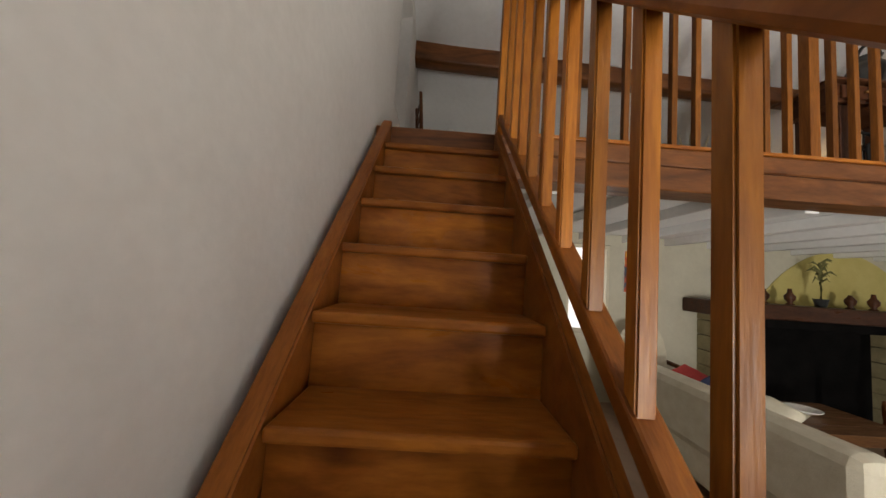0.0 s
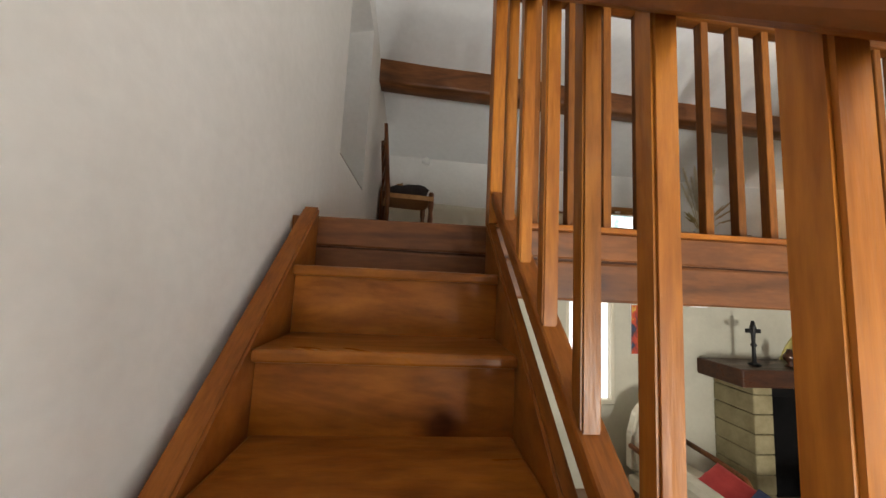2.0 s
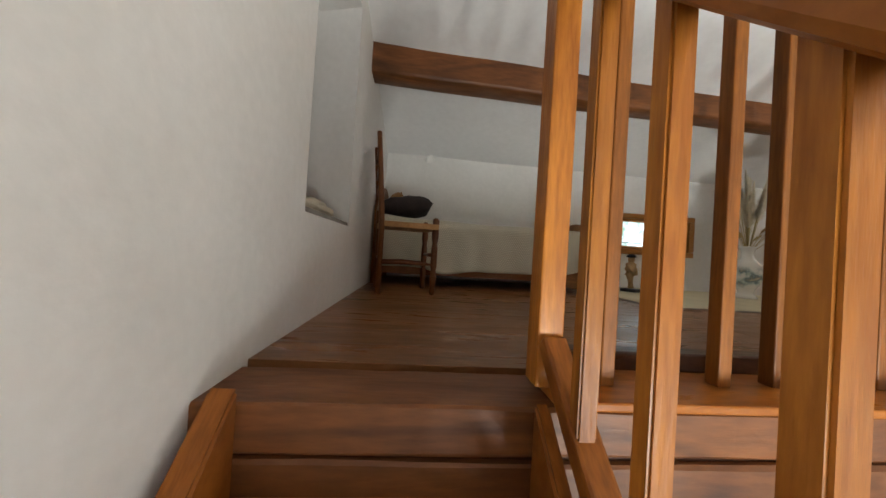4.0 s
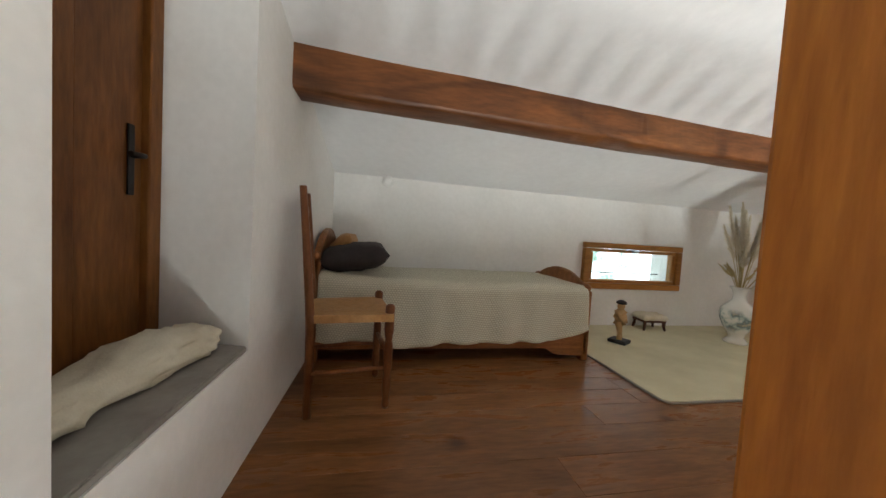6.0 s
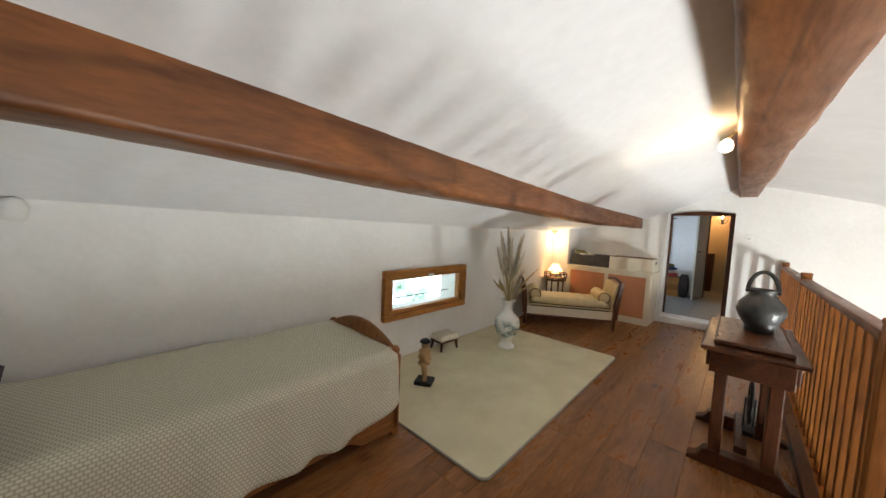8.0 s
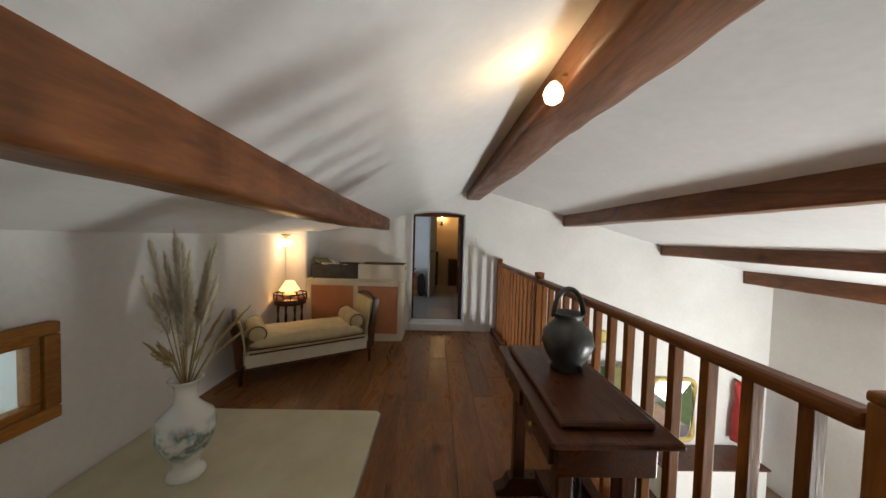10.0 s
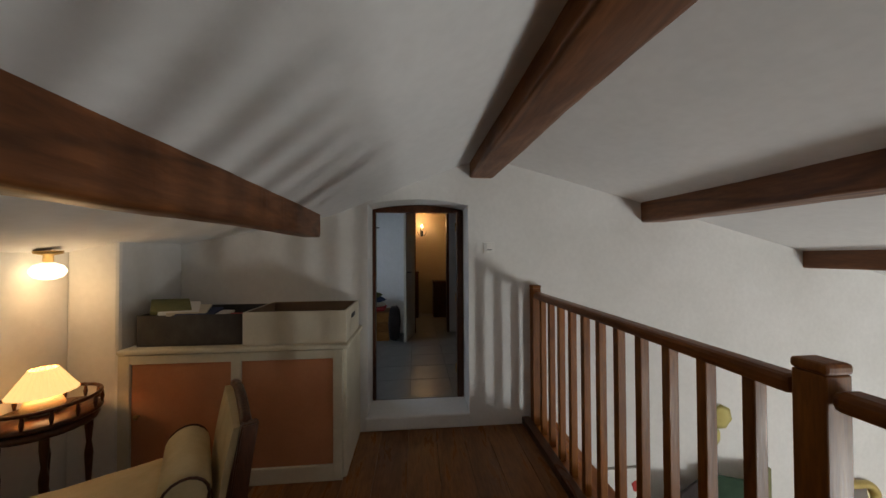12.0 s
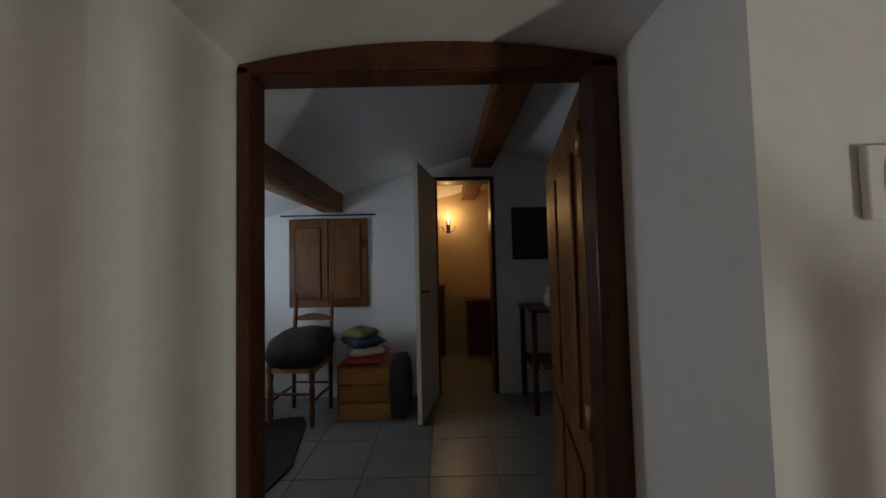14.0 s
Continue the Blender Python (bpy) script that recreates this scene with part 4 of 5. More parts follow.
felt = loose("storage_box", open_box(0.42, 0.62, 0.19, 0.012), GREYBOX, pose(CX0 + 0.06, 2.225, CZ + 0.001), "dark grey open storage box full of papers on the cupboard", "box")
felt.data.materials.append(GREYBOX)
tray = loose("cardboard_box", open_box(0.44, 0.625, 0.205, 0.014), CARD, pose(CX0 + 0.02, 1.585, CZ + 0.001), "open cream cardboard tray on the cupboard", "box")
tray.data.materials.append(mottled("brown_cardboard", (0.16, 0.10, 0.06), (0.22, 0.14, 0.085), 5, 0.9))
part("handle_slot", box(0.16, 0.28, -0.003, 0.001, 0.125, 0.155, 0.001), IRON, tray, "dark cut-out hand slot")
for i in range(7):
    loose("magazine", box(0, 0.27, 0, 0.2, 0, 0.02, 0.002), (CLOTH, RED, WHITEP, BLUE, CARD, WHITEP, OLIVE)[i], pose(CX0 + 0.09 + 0.01 * i, 2.29 + 0.05 * i, CZ + 0.14 + 0.008 * i, 4, 8 - 3 * i, 6 * i), "magazine lying in the storage box", "magazine", "magazines in the box")

# console table
ct = thing("console_table", pose(3.71, 0.535, 0), "dark carved oak console table with trestle ends and scroll feet", "table")
part("top", box(-0.47, 0.47, -0.225, 0.225, 0.765, 0.79, 0.009), DARK, ct)
part("raised_top", box(-0.40, 0.40, -0.17, 0.17, 0.791, 0.822, 0.012), DARK, ct)
part("apron", box(-0.40, 0.40, -0.18, 0.18, 0.62, 0.765, 0.006), DARK, ct)
for y, s in ((0.181, 1), (-0.199, -1)):
    for x in (-0.20, 0.20):
        dr = part("drawer", box(x - 0.17, x + 0.17, y, y + 0.018, 0.645, 0.745, 0.005), DARK, ct)
        part("knob", lathe(((0.006, 0), (0.012, 0.012), (0.012, 0.02), (0.0, 0.026)), 10), BRASS, dr).matrix_basis = pose(x, y + 0.009 + 0.009 * s, 0.695, -90 * s, 0, 0)
for x in (-0.30, 0.30):
    for y in (-0.12, 0.12):
        part("pillar", box(x - 0.035, x + 0.035, y - 0.032, y + 0.032, 0.10, 0.62, 0.008), DARK_Z, ct)
    pts = [(-0.25, 0), (0.25, 0), (0.25, 0.025), (0.20, 0.045), (0.17, 0.10), (-0.17, 0.10), (-0.20, 0.045), (-0.25, 0.025)]
    part("foot", prism(pts, x - 0.045, x + 0.045, "x", None, 0.006), DARK, ct)
part("stretcher", box(-0.27, 0.27, -0.03, 0.03, 0.11, 0.155, 0.006), DARK, ct)

# clay kettle on the table
pot = thing("kettle_pot", pose(3.77, 0.50, 0.823) @ Matrix.Scale(0.9, 4), "dark clay pot with a tall looped handle on the console table", "pot")
part("body", lathe(((0.07, 0), (0.085, 0.008), (0.078, 0.03), (0.115, 0.09), (0.138, 0.15), (0.128, 0.205), (0.09, 0.25), (0.07, 0.275), (0.078, 0.30), (0.092, 0.31), (0.082, 0.312), (0.06, 0.28)), 30), POTTERY, pot)
hoop = [(0, 0.082 * math.cos(math.pi * k / 14), 0.285 + 0.155 * math.sin(math.pi * k / 14)) for k in range(15)]
part("handle", tube(hoop, 0.014, 10), POTTERY, pot)
part("spout", tube(((0.10, 0, 0.19), (0.155, 0, 0.225), (0.175, 0, 0.265)), (0.026, 0.02, 0.014), 10), POTTERY, pot)

# iron spinning wheel under the table
sw = thing("spinning_wheel", pose(3.72, 0.50, 0.156), "small black iron spinning wheel under the console table", "wheel")
wheel = part("wheel", tube([(0.13 * math.cos(2 * math.pi * k / 28), 0, 0.19 + 0.13 * math.sin(2 * math.pi * k / 28)) for k in range(29)], 0.012, 8), IRON, sw)
for k in range(8):
    a = 2 * math.pi * k / 8
    part("spoke", tube(((0, 0, 0.19), (0.125 * math.cos(a), 0, 0.19 + 0.125 * math.sin(a))), 0.006, 6), IRON, wheel)
part("stand", box(-0.10, 0.10, -0.028, 0.028, 0, 0.03, 0.006), IRON, sw)
for y in (-0.024, 0.024):
    part("upright", box(-0.012, 0.012, y - 0.006, y + 0.006, 0.025, 0.22, 0.003), IRON, sw)

# light switch
swt = thing("light_switch", pose(XE, 0.545, 1.455), "white square light switch on the plaster wall", "switch")
part("plate", box(-0.010, -0.001, -0.045, 0.045, -0.045, 0.045, 0.003), WHITEP, swt)
part("rocker", box(-0.015, -0.009, -0.028, 0.022, -0.024, 0.024, 0.002), WHITEP, swt)
part("slot", box(-0.017, -0.012, -0.022, 0.018, -0.02, -0.014, 0), IRON, swt)

# ---- back room beyond the arched doorway ----
XF, LIFT = 9.80, 0.24
XB = XE + 0.33
fr = thing("door_frame", pose(0, 0, 0), "dark brown wooden frame of the arched doorway", "door frame", "", "structure")
part("jamb", box(7.40, 7.462, 1.498, 1.527, DZ, 1.80, 0.005), DARK_Z, fr)
part("jamb", box(7.40, 7.462, 0.713, 0.772, DZ, 1.80, 0.005), DARK_Z, fr)
part("head", prism([(DY1 - 0.002, 1.778), (DY0 + 0.002, 1.778)] + arc(DY0 + 0.002, DY1 - 0.002, 1.803, 0.043), 7.40, 7.462, "x", None, 0.004), DARK, fr)
od = thing("door_2", pose(7.47, 0.745, DZ, 0, 0, -12), "dark panelled wooden door standing open into the back room", "door", "", "structure")
part("leaf", box(0.0, 0.72, -0.022, 0.022, 0.008, 1.665, 0.004), DOORWOOD, od)
for x0, x1 in ((0.09, 0.34), (0.39, 0.64)):
    for z0, z1 in ((0.12, 0.72), (0.82, 1.54)):
        part("panel", box(x0, x1, 0.022, 0.032, z0, z1, 0.008), DOORWOOD, od)
part("door_handle", tube(((0.66, 0.022, 0.80), (0.66, 0.07, 0.80), (0.58, 0.075, 0.80)), 0.009, 8), BRASS, od, "brass lever handle")
for z in (0.2, 0.85, 1.5):
    part("hinge", tube(((-0.006, 0.026, z), (-0.006, 0.026, z + 0.08)), 0.009, 8), BRASS, od)

tiles = thing("floor_back", pose(0, 0, 0), "grey stone tiles of the back room floor", "floor", "", "structure")
part("bed", box(XB, 12.0, -1.6, YN, DZ - 0.06, DZ - 0.008, 0), GROUT, tiles)
part("sill_tile", box(XE + 0.302, XB, DY0, DY1, DZ - 0.04, DZ, 0.002), TILE, tiles)

back = bmesh.new()
slab(back, XB, 12.0, YN, YN + 0.3, DZ - 0.1, 0.98)
slab(back, XB, 12.0, YN, YN + 0.3, 1.52, 2.1)
slab(back, XB, 8.40, YN, YN + 0.3, 0.98, 1.52)
slab(back, 9.10, 12.0, YN, YN + 0.3, 0.98, 1.52)
setting("wall_back_north", back, PLASTER, "white plaster wall with a small window", "wall")
setting("wall_back_south", box(XB, 12.0, -1.9, -1.6, DZ - 0.1, 2.6, 0), PLASTER, "white plaster wall of the back room", "wall")
far = bmesh.new()
slab(far, XF, XF + 0.15, 1.175, YN, DZ - 0.1, 2.7)
slab(far, XF, XF + 0.15, -1.6, 0.585, DZ - 0.1, 2.7)
slab(far, XF, XF + 0.15, 0.585, 1.175, 2.185, 2.7)
setting("wall_back_east", far, PLASTER, "white plaster wall with a narrow doorway", "wall")
corridor = bmesh.new()
slab(corridor, XF + 0.15, 11.6, 1.42, 1.55, DZ - 0.1, 2.7)
slab(corridor, XF + 0.15, 11.6, 0.18, 0.31, DZ - 0.1, 2.7)
slab(corridor, 11.45, 11.6, 0.31, 1.42, DZ - 0.1, 2.7)
setting("wall_corridor", corridor, mottled("warm_wall", (0.62, 0.50, 0.34), (0.70, 0.58, 0.40), 2, 0.9), "warm cream walls of the passage", "wall")
bm = bmesh.new()
prism([(-2.0, roof(-2.0, LIFT)), (RIDGE_Y, RIDGE_Z + LIFT), (3.6, roof(3.6, LIFT)), (3.6, 2.9), (-2.0, 2.9)], XE + 0.2, 12.0, "x", bm)
setting("ceiling_back", bm, CEIL, "sloping white ceiling of the back room", "ceiling")
beam(0.60, 0.80, 2.27, XB - 0.02, 12.0, LIFT, seed=21.0)
beam(2.05, 2.25, 1.86, XB - 0.02, XF + 0.05, LIFT, seed=25.0)

df = thing("door_3", pose(XF, 0, 0), "dark wooden frame round the passage doorway", "door frame", "", "structure")
part("jamb", box(-0.02, 0.17, 0.588, 0.625, DZ, 2.18, 0.004), DARK_Z, df)
part("jamb", box(-0.02, 0.17, 1.138, 1.172, DZ, 2.18, 0.004), DARK_Z, df)
part("head", box(-0.02, 0.17, 0.626, 1.137, 2.145, 2.182, 0.004), DARK, df)
wd = thing("door_4", pose(XF - 0.03, 1.17, DZ, 0, 0, 167), "pale grey painted door standing open", "door", "", "structure")
part("leaf", box(0.0, 0.56, -0.018, 0.018, 0.01, 2.05, 0.003), CREAM, wd)
part("door_handle", tube(((0.51, 0.018, 1.02), (0.51, 0.055, 1.02), (0.43, 0.06, 1.02)), 0.008, 8), IRON, wd, "dark lever handle")

# shutters, picture and rod on the far wall
sht = thing("shutters", pose(XF, 2.185, 0.96), "pair of closed dark wooden panelled shutters on the wall", "shutters")
for y0 in (-0.372, 0.006):
    leaf = part("leaf", box(-0.03, -0.002, y0, y0 + 0.366, 0, 0.84, 0.004), DOORWOOD, sht)
    part("panel", box(-0.04, -0.03, y0 + 0.06, y0 + 0.306, 0.08, 0.76, 0.009), DOORWOOD, leaf)
part("rod", tube(((-0.05, -0.46, 0.87), (-0.05, 0.44, 0.87)), 0.008, 8), IRON, sht)
pic = thing("picture", pose(XF, 0.20, 1.62), "dark framed picture on the wall", "picture")
part("frame", box(-0.028, -0.001, -0.225, 0.225, -0.25, 0.25, 0.006), DARK, pic)
part("canvas", box(-0.031, -0.027, -0.195, 0.195, -0.22, 0.22, 0), DARKPIC, pic)

# chair with a bag, crate with clothes
bc = copy_thing(bpy.data.objects["ladderback_chair"], pose(9.42, 2.28, DZ, 0, 0, 176) @ Matrix.Scale(0.88, 4))
tagged(bc, "dark wooden chair holding a black bag by the wall", "chair")
loose("bag", pillow(0.46, 0.44, 0.27, 14, 21, 0.25), BLACKCLOTH, pose(9.38, 2.26, DZ + 0.455, 0, 0, 8), "black soft bag lying on the chair", "bag")
cr = thing("crate", pose(9.52, 1.75, DZ), "orange-brown wooden crate with clothes piled on it", "crate")
for z in (0.0, 0.14, 0.28):
    for x in (-0.19, 0.17):
        part("slat", box(x, x + 0.016, -0.2, 0.2, z + 0.004, z + 0.132, 0.003), ORANGEBOX, cr)
    for y in (-0.216, 0.2):
        part("slat", box(-0.19, 0.186, y, y + 0.016, z + 0.004, z + 0.132, 0.003), ORANGEBOX, cr)
part("lid", box(-0.195, 0.19, -0.22, 0.22, 0.415, 0.43, 0.003), ORANGEBOX, cr)
for i, (mat, w, what) in enumerate(((RED, 0.40, "red"), (CLOTH, 0.36, "pale"), (BLUE, 0.34, "dark blue"), (OLIVE, 0.26, "olive green"))):
    loose("folded_clothes", pillow(w, w * 0.8, 0.075, 12, 30 + i, 0.35), mat, pose(9.5 - 0.01 * i, 1.75 + 0.02 * i, DZ + 0.432 + 0.066 * i, 0, 0, 20 * i), what + " folded clothes piled on the crate", "clothes", "clothes on the crate")
loose("jacket", pillow(0.24, 0.18, 0.50, 12, 44, 0.3), BLACKCLOTH, pose(9.40, 1.46, DZ + 0.002), "dark jacket heaped beside the crate", "jacket")
bm = bmesh.new()
prism([(8.55, 2.10), (8.75, 2.06), (9.30, 2.20), (9.40, 2.27), (9.38, 2.45), (9.05, 3.1), (8.4, 3.1)], DZ + 0.001, DZ + 0.013, "z", bm, 0.003)
tagged(part("mat", bm, BLACKCLOTH), "dark grey mat on the tiled floor", "mat")
dt = thing("small_table", pose(9.55, 0.22, DZ), "narrow dark wooden table against the wall", "table")
part("top", box(-0.22, 0.22, -0.17, 0.17, 0.82, 0.845, 0.005), DARK, dt)
part("shelf", box(-0.2, 0.2, -0.15, 0.15, 0.36, 0.38, 0.004), DARK, dt)
for x in (-0.19, 0.19):
    for y in (-0.14, 0.14):
        part("leg", box(x - 0.02, x + 0.02, y - 0.02, y + 0.02, 0, 0.82, 0.004), DARK_Z, dt)
loose("jug", lathe(((0.03, 0), (0.05, 0.03), (0.045, 0.09), (0.022, 0.13), (0.03, 0.17)), 16), CHINA, pose(9.5, 0.18, DZ + 0.846), "small pale jug on the dark table", "jug")

# wall sconce and a coat stand in the passage
sc = thing("wall_sconce", pose(11.45, 1.0, 1.90), "lit wall sconce with a bare bulb on a branched iron bracket", "lamp")
part("plate", box(-0.015, -0.001, -0.03, 0.03, -0.12, 0.06, 0.004), IRON, sc)
part("arm", tube(((-0.01, 0, -0.06), (-0.07, 0, -0.09), (-0.12, 0, -0.04), (-0.125, 0, 0.0)), 0.009, 8), IRON, sc)
for y in (-0.1, 0.1):
    part("branch", tube(((-0.02, 0, -0.08), (-0.05, y * 0.6, -0.1), (-0.05, y, -0.02)), 0.006, 6), IRON, sc)
part("candle", lathe(((0.02, 0.0), (0.022, 0.01), (0.011, 0.012), (0.011, 0.06)), 12), CREAM, sc).location = (-0.125, 0, 0)
part("bulb", lathe(((0.008, 0.06), (0.019, 0.085), (0.012, 0.115), (0.0, 0.13)), 12), BULB, sc).location = (-0.125, 0, 0)
for i, y in enumerate((0.62, 1.24)):
    ck = thing("chest", pose(11.2, y, DZ), "dark wooden chest standing in the passage", "chest", "chests in the passage")
    part("body", box(-0.2, 0.2, -0.16, 0.16, 0.0, 0.70 + 0.2 * i, 0.008), DARK, ck)
    part("lid", box(-0.21, 0.21, -0.17, 0.17, 0.70 + 0.2 * i, 0.73 + 0.2 * i, 0.006), DARK, ck)
win2 = thing("window_2", pose(0, 0, 0), "small window of the back room", "window", "", "structure")
for b4 in ((8.41, 9.09, 1.47, 1.515), (8.41, 9.09, 0.985, 1.03), (8.41, 8.46, 1.03, 1.47), (9.04, 9.09, 1.03, 1.47)):
    part("window_frame", box(b4[0], b4[1], YN + 0.05, YN + 0.1, b4[2], b4[3], 0.004), WINW, win2)

# ---- living room under the gallery ----
YW = 2.30
lower = bmesh.new()
slab(lower, 0, 2.15, YW, YW + 0.1, FL, -0.2)
slab(lower, 2.72, XE, YW, YW + 0.1, FL, -0.2)
slab(lower, 2.15, 2.72, YW, YW + 0.1, FL, -1.5)
slab(lower, 2.15, 2.72, YW, YW + 0.1, -0.34, -0.2)
setting("wall_lower", lower, CREAMWALL, "cream plaster wall under the gallery", "wall")
lw = thing("window_3", pose(0, YW, 0), "narrow bright window under the gallery", "window", "", "structure")
for b4 in ((2.15, 2.72, -0.39, -0.345), (2.15, 2.72, -1.495, -1.45), (2.15, 2.19, -1.45, -0.39), (2.68, 2.72, -1.45, -0.39), (2.42, 2.45, -1.45, -0.39)):
    part("window_frame", box(b4[0], b4[1], 0.0, 0.06, b4[2], b4[3], 0.004), CREAM, lw)
# The pane itself emits, standing in for bright daylight outside.
part("pane", box(2.18, 2.69, 0.08, 0.084, -1.46, -0.38, 0), glow("daylit_pane", (0.95, 0.97, 1.0), 1.2), lw, "white window pane that glows in place of daylight")

# painting
pt = thing("painting", pose(3.115, YW, -0.67), "bright red, yellow and blue abstract painting on the wall", "painting")
part("canvas", box(-0.205, 0.205, -0.022, -0.001, -0.27, 0.27, 0.003), ABSTRACT, pt)
part("edge", box(-0.212, 0.212, -0.012, -0.001, -0.277, 0.277, 0.002), WHITEP, pt)

# fireplace with ochre arch
bm = bmesh.new()
prism([(4.74 + 2.24 * i / 24, -0.955 + 0.745 * math.sin(math.pi * i / 24) ** 0.75) for i in range(25)], YW - 0.012, YW - 0.001, "y", bm)
tagged(part("painted_arch", bm, YELLOW), "ochre-yellow painted arch above the fireplace", "wall painting", kind="structure")
fp = thing("fireplace", pose(0, 0, 0), "pale stone fireplace with a dark timber mantel and black opening", "fireplace")
FY = 1.86
for x0, x1 in ((3.90, 4.11), (6.05, 6.4)):
    z = FL
    while z < -1.15:
        h = min(0.19, -1.13 - z)
        part("stone", box(x0, x1, FY, YW - 0.001, z + 0.003, z + h - 0.003, 0.012), STONE, fp)
        z += h
part("hood", box(4.11, 6.05, FY + 0.02, YW - 0.002, -1.24, -1.132, 0.006), SOOT, fp)
part("firebox", box(4.11, 6.05, FY + 0.28, YW - 0.003, FL, -1.241, 0.004), SOOT, fp, "soot-black back of the hearth")
part("hearth", box(3.75, 6.45, FY - 0.35, FY - 0.002, FL, FL + 0.06, 0.01), STONE, fp)
part("mantel", box(3.70, 6.42, FY - 0.08, YW - 0.004, -1.13, -0.955, 0.015), DARK, fp, "dark timber mantel beam")


def candlestick(name, x, h, label, cross=False):
    bm = lathe(((0.05, 0), (0.055, 0.012), (0.02, 0.03), (0.016, h * 0.4), (0.03, h * 0.45), (0.016, h * 0.5), (0.022, h * 0.8), (0.03, h * 0.84), (0.012, h)), 14)
    if cross:
        slab(bm, -0.085, 0.085, -0.014, 0.014, h * 0.72, h * 0.82, 0.01)
    return loose(name, bm, IRON, pose(x, FY + 0.12, -0.954), label, "ornament", "ornaments on the mantel")


candlestick("crucifix_stand", 4.06, 0.46, "dark cross-shaped ornament standing on the mantel", True)
for x, h in ((4.45, 0.18), (4.78, 0.20), (5.55, 0.17), (5.85, 0.2), (6.1, 0.16)):
    bm = lathe(((0.04, 0), (0.045, 0.01), (0.02, 0.03), (0.05, 0.07), (0.055, 0.11), (0.025, 0.15), (0.02, h)), 14)
    loose("small_vase", bm, DARK, pose(x, FY + 0.1, -0.954), "small dark vase on the mantel", "vase", "vases on the mantel")
pl = thing("potted_plant", pose(5.2, FY + 0.12, -0.954), "dark spiky plant in a small pot on the mantel", "plant")
part("pot", lathe(((0.05, 0), (0.07, 0.09), (0.075, 0.1), (0.06, 0.1)), 16), POTTERY, pl)
random.seed(11)
part("stem", tube(((0, 0, 0.09), (0.01, 0, 0.22), (-0.01, 0, 0.36), (0.02, 0, 0.52)), 0.012, 6), OLIVE, pl)
for k in range(22):
    a, z = random.uniform(0, 6.28), random.uniform(0.25, 0.55)
    r = random.uniform(0.08, 0.18)
    part("leaf", tube(((0, 0, z), (r * 0.6 * math.cos(a), r * 0.35 * math.sin(a), z + 0.05), (r * math.cos(a), r * 0.5 * math.sin(a), z + random.uniform(-0.03, 0.06))), (0.006, 0.014, 0.002), 5), OLIVE, pl)

# armchair
ac = thing("armchair", pose(3.0, 1.72, FL, 0, 0, 8), "cream upholstered armchair with a rounded back", "armchair")
pts = [(-0.33, 0.38), (0.33, 0.38)] + [(0.33 - 0.66 * i / 10, 0.72 + 0.36 * math.sin(math.pi * i / 10) ** 0.5) for i in range(11)]
part("backrest", prism(pts, 0.22, 0.34, "y", None, 0.03), CLOTH, ac)
part("seat_cushion", pillow(0.62, 0.58, 0.17, 12, 6, 0.3), CLOTH, ac).location = (0, -0.05, 0.30)
part("seat_frame", box(-0.32, 0.32, -0.33, 0.30, 0.22, 0.34, 0.02), CLOTH, ac)
for x in (-0.33, 0.33):
    part("armrest", tube(((x, 0.26, 0.62), (x, 0.0, 0.60), (x, -0.28, 0.56), (x, -0.32, 0.50), (x, -0.30, 0.30)), 0.026, 8), CHAIRW, ac)
    for y in (-0.29, 0.27):
        part("leg", tube(((x * 0.9, y, 0), (x * 0.9, y, 0.24)), (0.016, 0.024), 8), CHAIRW, ac)

# sofa
so = thing("sofa", pose(2.85, 0.60, FL), "long cream fabric sofa with loose cushions", "sofa")
part("base", box(-0.40, 0.42, -0.98, 0.98, 0.08, 0.36, 0.04), CLOTH, so)
part("backrest", box(-0.42, -0.20, -0.98, 0.98, 0.30, 0.78, 0.07), CLOTH, so)
for y in (-0.95, 0.81):
    part("armrest", box(-0.40, 0.42, y, y + 0.14, 0.30, 0.58, 0.05), CLOTH, so)
for y in (-0.52, 0.02, 0.54):
    part("seat_cushion", pillow(0.60, 0.54, 0.18, 12, y, 0.25), CLOTH, so).location = (0.11, y, 0.34)
for x in (-0.34, 0.36):
    for y in (-0.9, 0.9):
        part("foot", box(x - 0.03, x + 0.03, y - 0.03, y + 0.03, 0, 0.085, 0.006), DARK, so)
for i, (mat, what) in enumerate(((RED, "red"), (BLUE, "dark blue"), (CLOTH, "white"))):
    loose("cushion", pillow(0.40, 0.38, 0.13, 12, 50 + i), mat, pose(2.90, 1.22 - 0.34 * i, FL + 0.56, 12, -32, 5 * i), what + " square cushion on the sofa", "cushion", "cushions on the sofa")

# coffee table and wooden chair
cf = thing("coffee_table", pose(3.95, 1.05, FL), "low wooden coffee table with a dish on it", "table")
for i in range(4):
    part("plank", box(-0.50, 0.50, -0.36 + 0.18 * i, -0.184 + 0.18 * i, 0.40, 0.44, 0.005), OAK, cf)
part("apron", box(-0.44, 0.44, -0.31, 0.31, 0.33, 0.40, 0.004), OAK, cf)
for x in (-0.42, 0.42):
    for y in (-0.29, 0.29):
        part("leg", box(x - 0.035, x + 0.035, y - 0.035, y + 0.035, 0, 0.36, 0.005), OAK, cf)
loose("dish", lathe(((0.05, 0), (0.06, 0.01), (0.12, 0.035), (0.13, 0.05), (0.115, 0.045), (0.05, 0.016)), 24), CHINA, pose(3.9, 1.1, FL + 0.441), "pale china dish on the coffee table", "dish")
kc = copy_thing(bpy.data.objects["ladderback_chair"], pose(4.95, 0.95, FL, 0, 0, 150))
tagged(kc, "light wooden chair with a rush seat by the hearth", "chair")

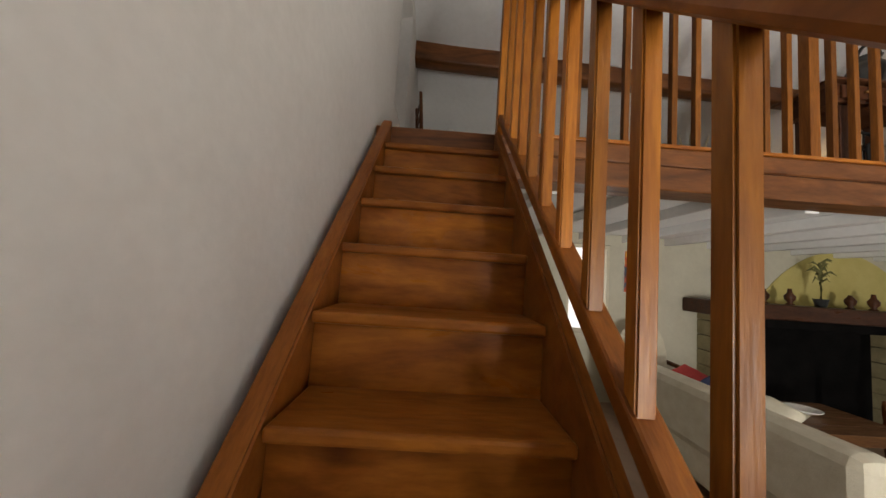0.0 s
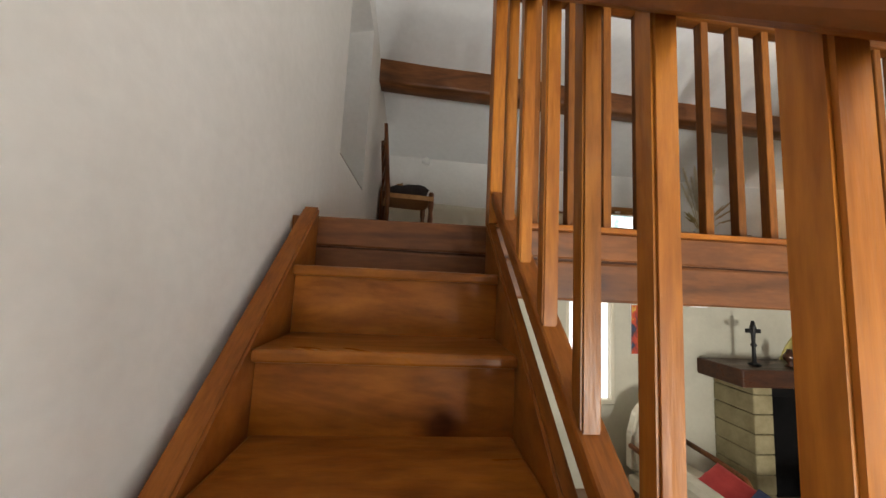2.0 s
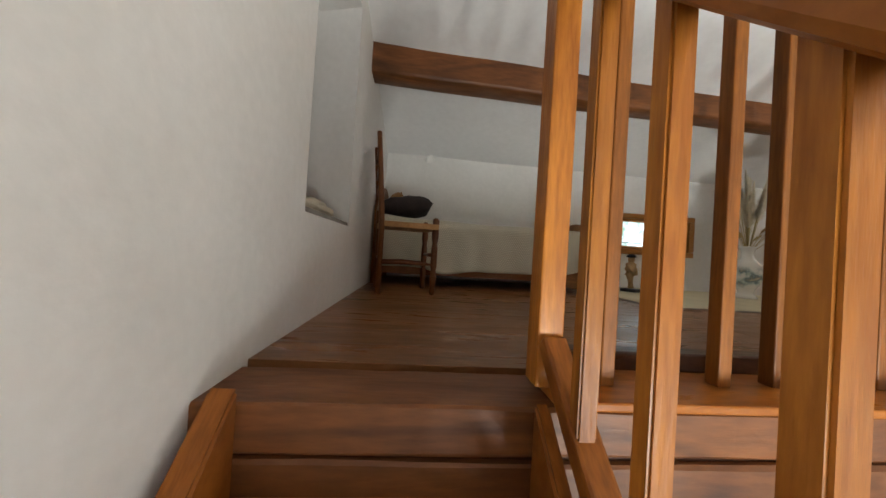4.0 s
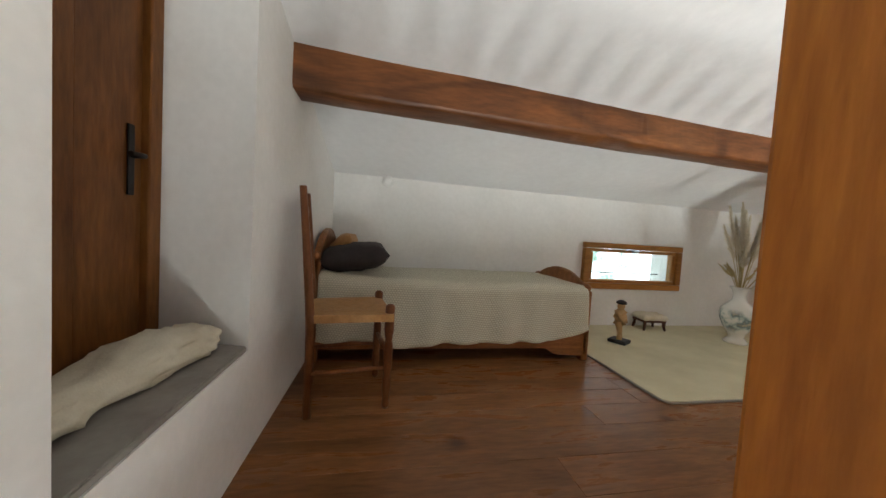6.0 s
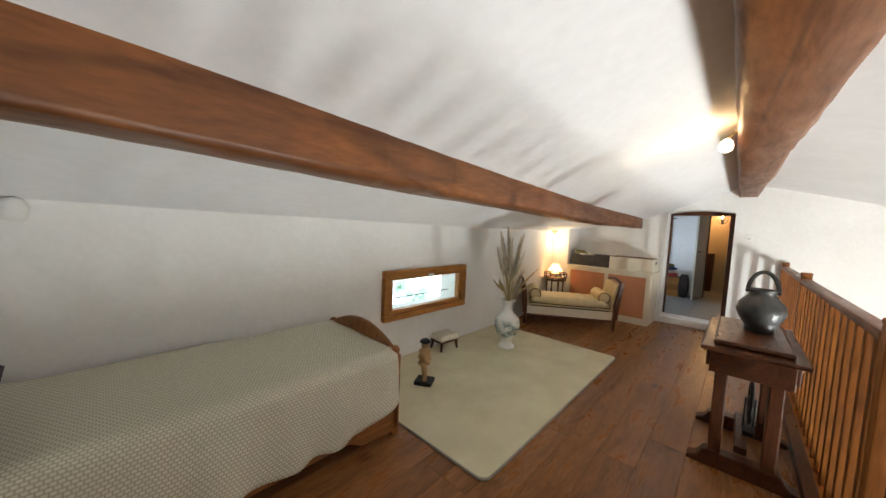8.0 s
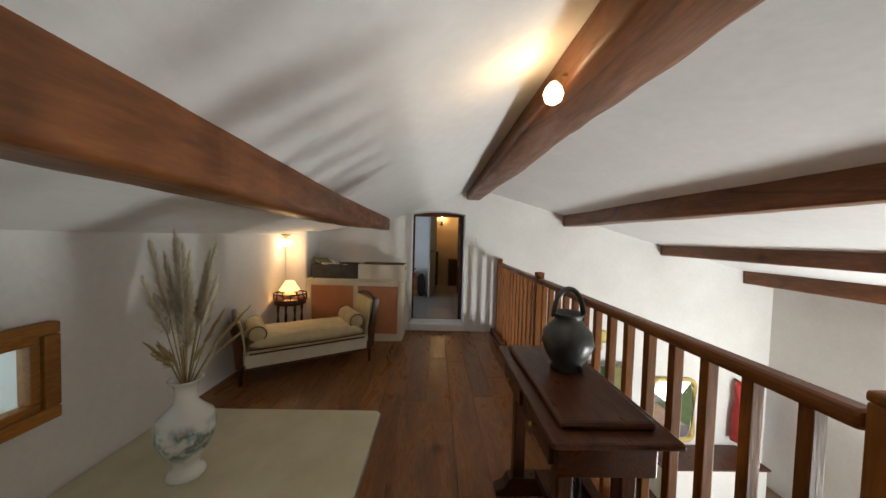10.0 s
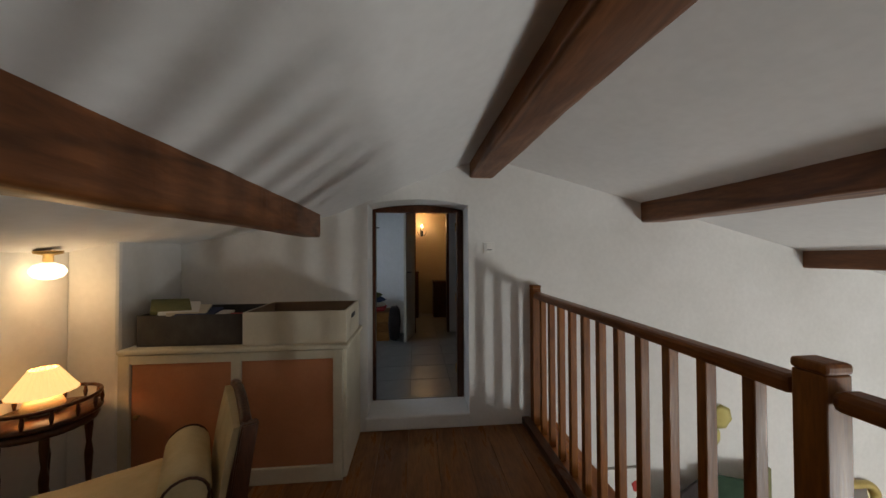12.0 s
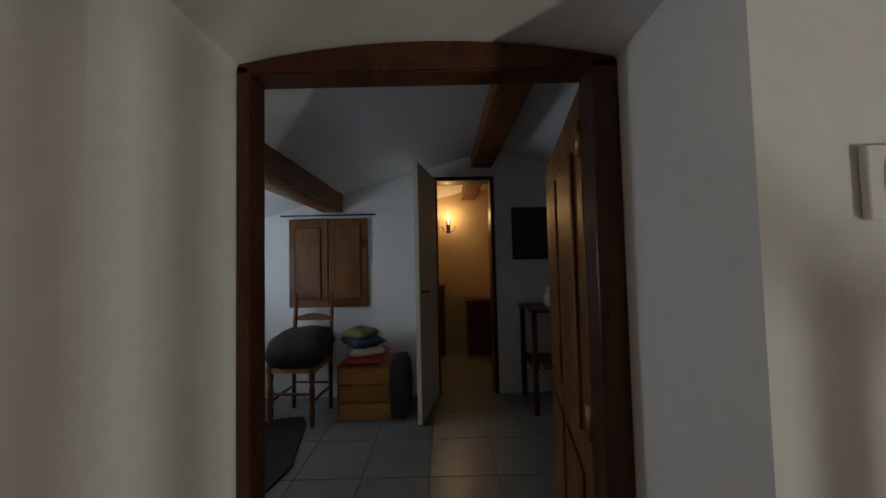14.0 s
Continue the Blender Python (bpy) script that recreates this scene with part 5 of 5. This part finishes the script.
# mirror, folding screen, flowers and coats on the east side
mi = thing("mirror", pose(XE, -2.66, -1.18), "tall mirror in a gilded frame with rounded corners", "mirror")


def rounded(w, h, r):
    return [(sx * (w / 2 - r) + r * math.cos(radians(a + 15 * k)), sz * (h / 2 - r) + r * math.sin(radians(a + 15 * k)))
            for sx, sz, a in ((1, 1, 0), (-1, 1, 90), (-1, -1, 180), (1, -1, 270)) for k in range(7)]


GILT = mottled("gilded_wood", (0.50, 0.36, 0.10), (0.62, 0.48, 0.18), 14, 0.4, 0.3, 60, 0.3)
SILVER, _t, _b = material("mirror_silver", 0.02, 1.0)
_b.inputs["Base Color"].default_value = (0.9, 0.9, 0.9, 1)
part("frame", tube([(-0.03, p, q) for p, q in rounded(0.68, 0.98, 0.12) + rounded(0.68, 0.98, 0.12)[:1]], 0.034, 10), GILT, mi)
part("glass", prism(rounded(0.66, 0.96, 0.12), -0.022, -0.014, "x"), SILVER, mi)
fsn = thing("folding_screen", pose(6.95, -1.40, FL), "folding screen with dark, green and olive cloth panels", "screen")
for i, mat in enumerate((BLACKCLOTH, mottled("green_cloth", (0.03, 0.07, 0.04), (0.05, 0.10, 0.06), 9, 0.9), OLIVE)):
    y0 = 0.48 - 0.32 * i
    tilt = 0.07 if i % 2 else -0.07
    part("panel", prism(((tilt, y0), (tilt + 0.025, y0), (0.025 - tilt, y0 - 0.315), (-tilt, y0 - 0.315)), 0.0, 1.92 - 0.05 * (i == 0), "z", None, 0.004), mat, fsn)
sb = thing("sideboard", pose(6.80, -2.95, FL), "white painted sideboard under the mirror", "sideboard")
part("body", box(-0.22, 0.30, -0.75, 0.75, 0.06, 0.58, 0.01), WHITEP, sb)
part("top", box(-0.25, 0.31, -0.78, 0.78, 0.58, 0.61, 0.008), DARK, sb)
for y in (-0.70, 0.70):
    part("foot", box(-0.18, -0.1, y - 0.03, y + 0.03, 0, 0.062, 0.004), DARK, sb)
pp = thing("poppy_picture", pose(XE, -0.56, -0.76), "white picture of red poppies in a thin grey frame", "picture")
part("canvas", box(-0.014, -0.001, -0.26, 0.26, -0.34, 0.34, 0.001), WHITEP, pp)
for b4 in ((-0.268, 0.268, 0.341, 0.352), (-0.268, 0.268, -0.352, -0.341), (-0.268, -0.261, -0.34, 0.34), (0.261, 0.268, -0.34, 0.34)):
    part("frame", box(-0.02, -0.001, *b4, 0.002), CEMENT, pp)
random.seed(5)
for py, pz, r in ((-0.04, 0.03, 0.085), (-0.165, 0.185, 0.06), (-0.21, -0.08, 0.05), (0.10, -0.12, 0.06)):
    petal = [(py + r * random.uniform(0.7, 1.05) * math.cos(2 * math.pi * k / 14), pz + r * random.uniform(0.6, 1.0) * math.sin(2 * math.pi * k / 14)) for k in range(14)]
    part("bloom", prism(petal, -0.018, -0.0145, "x"), RED, pp, "painted red bloom")
    part("stem", tube(((-0.016, py, pz - r * 0.6), (-0.016, py * 0.7, pz * 0.4 - 0.16), (-0.016, py * 0.4, -0.33)), 0.003, 5), OLIVE, pp)
dw = loose("wall_flower", lathe(((0.0, 0), (0.09, 0.004), (0.11, 0.014), (0.06, 0.02), (0.03, 0.03), (0, 0.03)), 7), YELLOW, pose(XE - 0.001, -1.50, -0.03, 0, -90, 0), "flat yellow flower ornament on the wall", "ornament")
dw2 = loose("wall_flower", lathe(((0.0, 0), (0.06, 0.004), (0.075, 0.012), (0.03, 0.02), (0, 0.02)), 6), YELLOW, pose(XE - 0.001, -1.46, -0.20, 0, -90, 20), "small yellow flower ornament on the wall", "ornament")
for y, mat, what in ((-3.66, RED, "red"), (-3.92, BLUE, "dark blue")):
    co = thing("coat", pose(7.02, y, -1.62), what + " coat hanging from a wall peg", "coat", "coats on the wall")
    part("cloth", tube(((0, 0, 0), (0, 0, 0.45), (0, 0, 0.82), (0.03, 0, 0.93)), (0.09, 0.085, 0.07, 0.03), 12), mat, co)
    part("peg", tube(((0.097, 0, 0.94), (0.02, 0, 0.94)), 0.012, 8), DARK, co)

# ---- floorboards and tiles ----
random.seed(8)
board_meshes = {}
y = 0.215
while y < YN - 0.01:
    w = min(random.choice((0.17, 0.19, 0.21)), YN - y)
    x = 0.0
    while x < XE - 0.01:
        ln = min(random.choice((1.3, 1.7, 2.1, 2.5)), XE - x)
        if XE - x - ln < 0.5:
            ln = XE - x
        key = (round(w, 3), round(ln, 3))
        if key not in board_meshes:
            board_meshes[key] = mesh_of("floorboard", box(0.0005, key[1] - 0.0005, 0.0006, key[0] - 0.0006, -0.022, 0, 0.0014), BOARD)
        piece("floorboard", board_meshes[key], floor, pose(x, y, random.uniform(-0.0012, 0.0)))
        x += ln
    y += w
tile_mesh = mesh_of("tile", box(0.002, 0.398, 0.002, 0.398, -0.012, 0, 0.0015), TILE)
for i in range(11):
    for j in range(12):
        tx, ty = XB + 0.4 * i, -1.6 + 0.4 * j
        if tx + 0.4 < 12.0:
            piece("tile", tile_mesh, tiles, pose(tx, ty, DZ + random.uniform(-0.001, 0.0)))
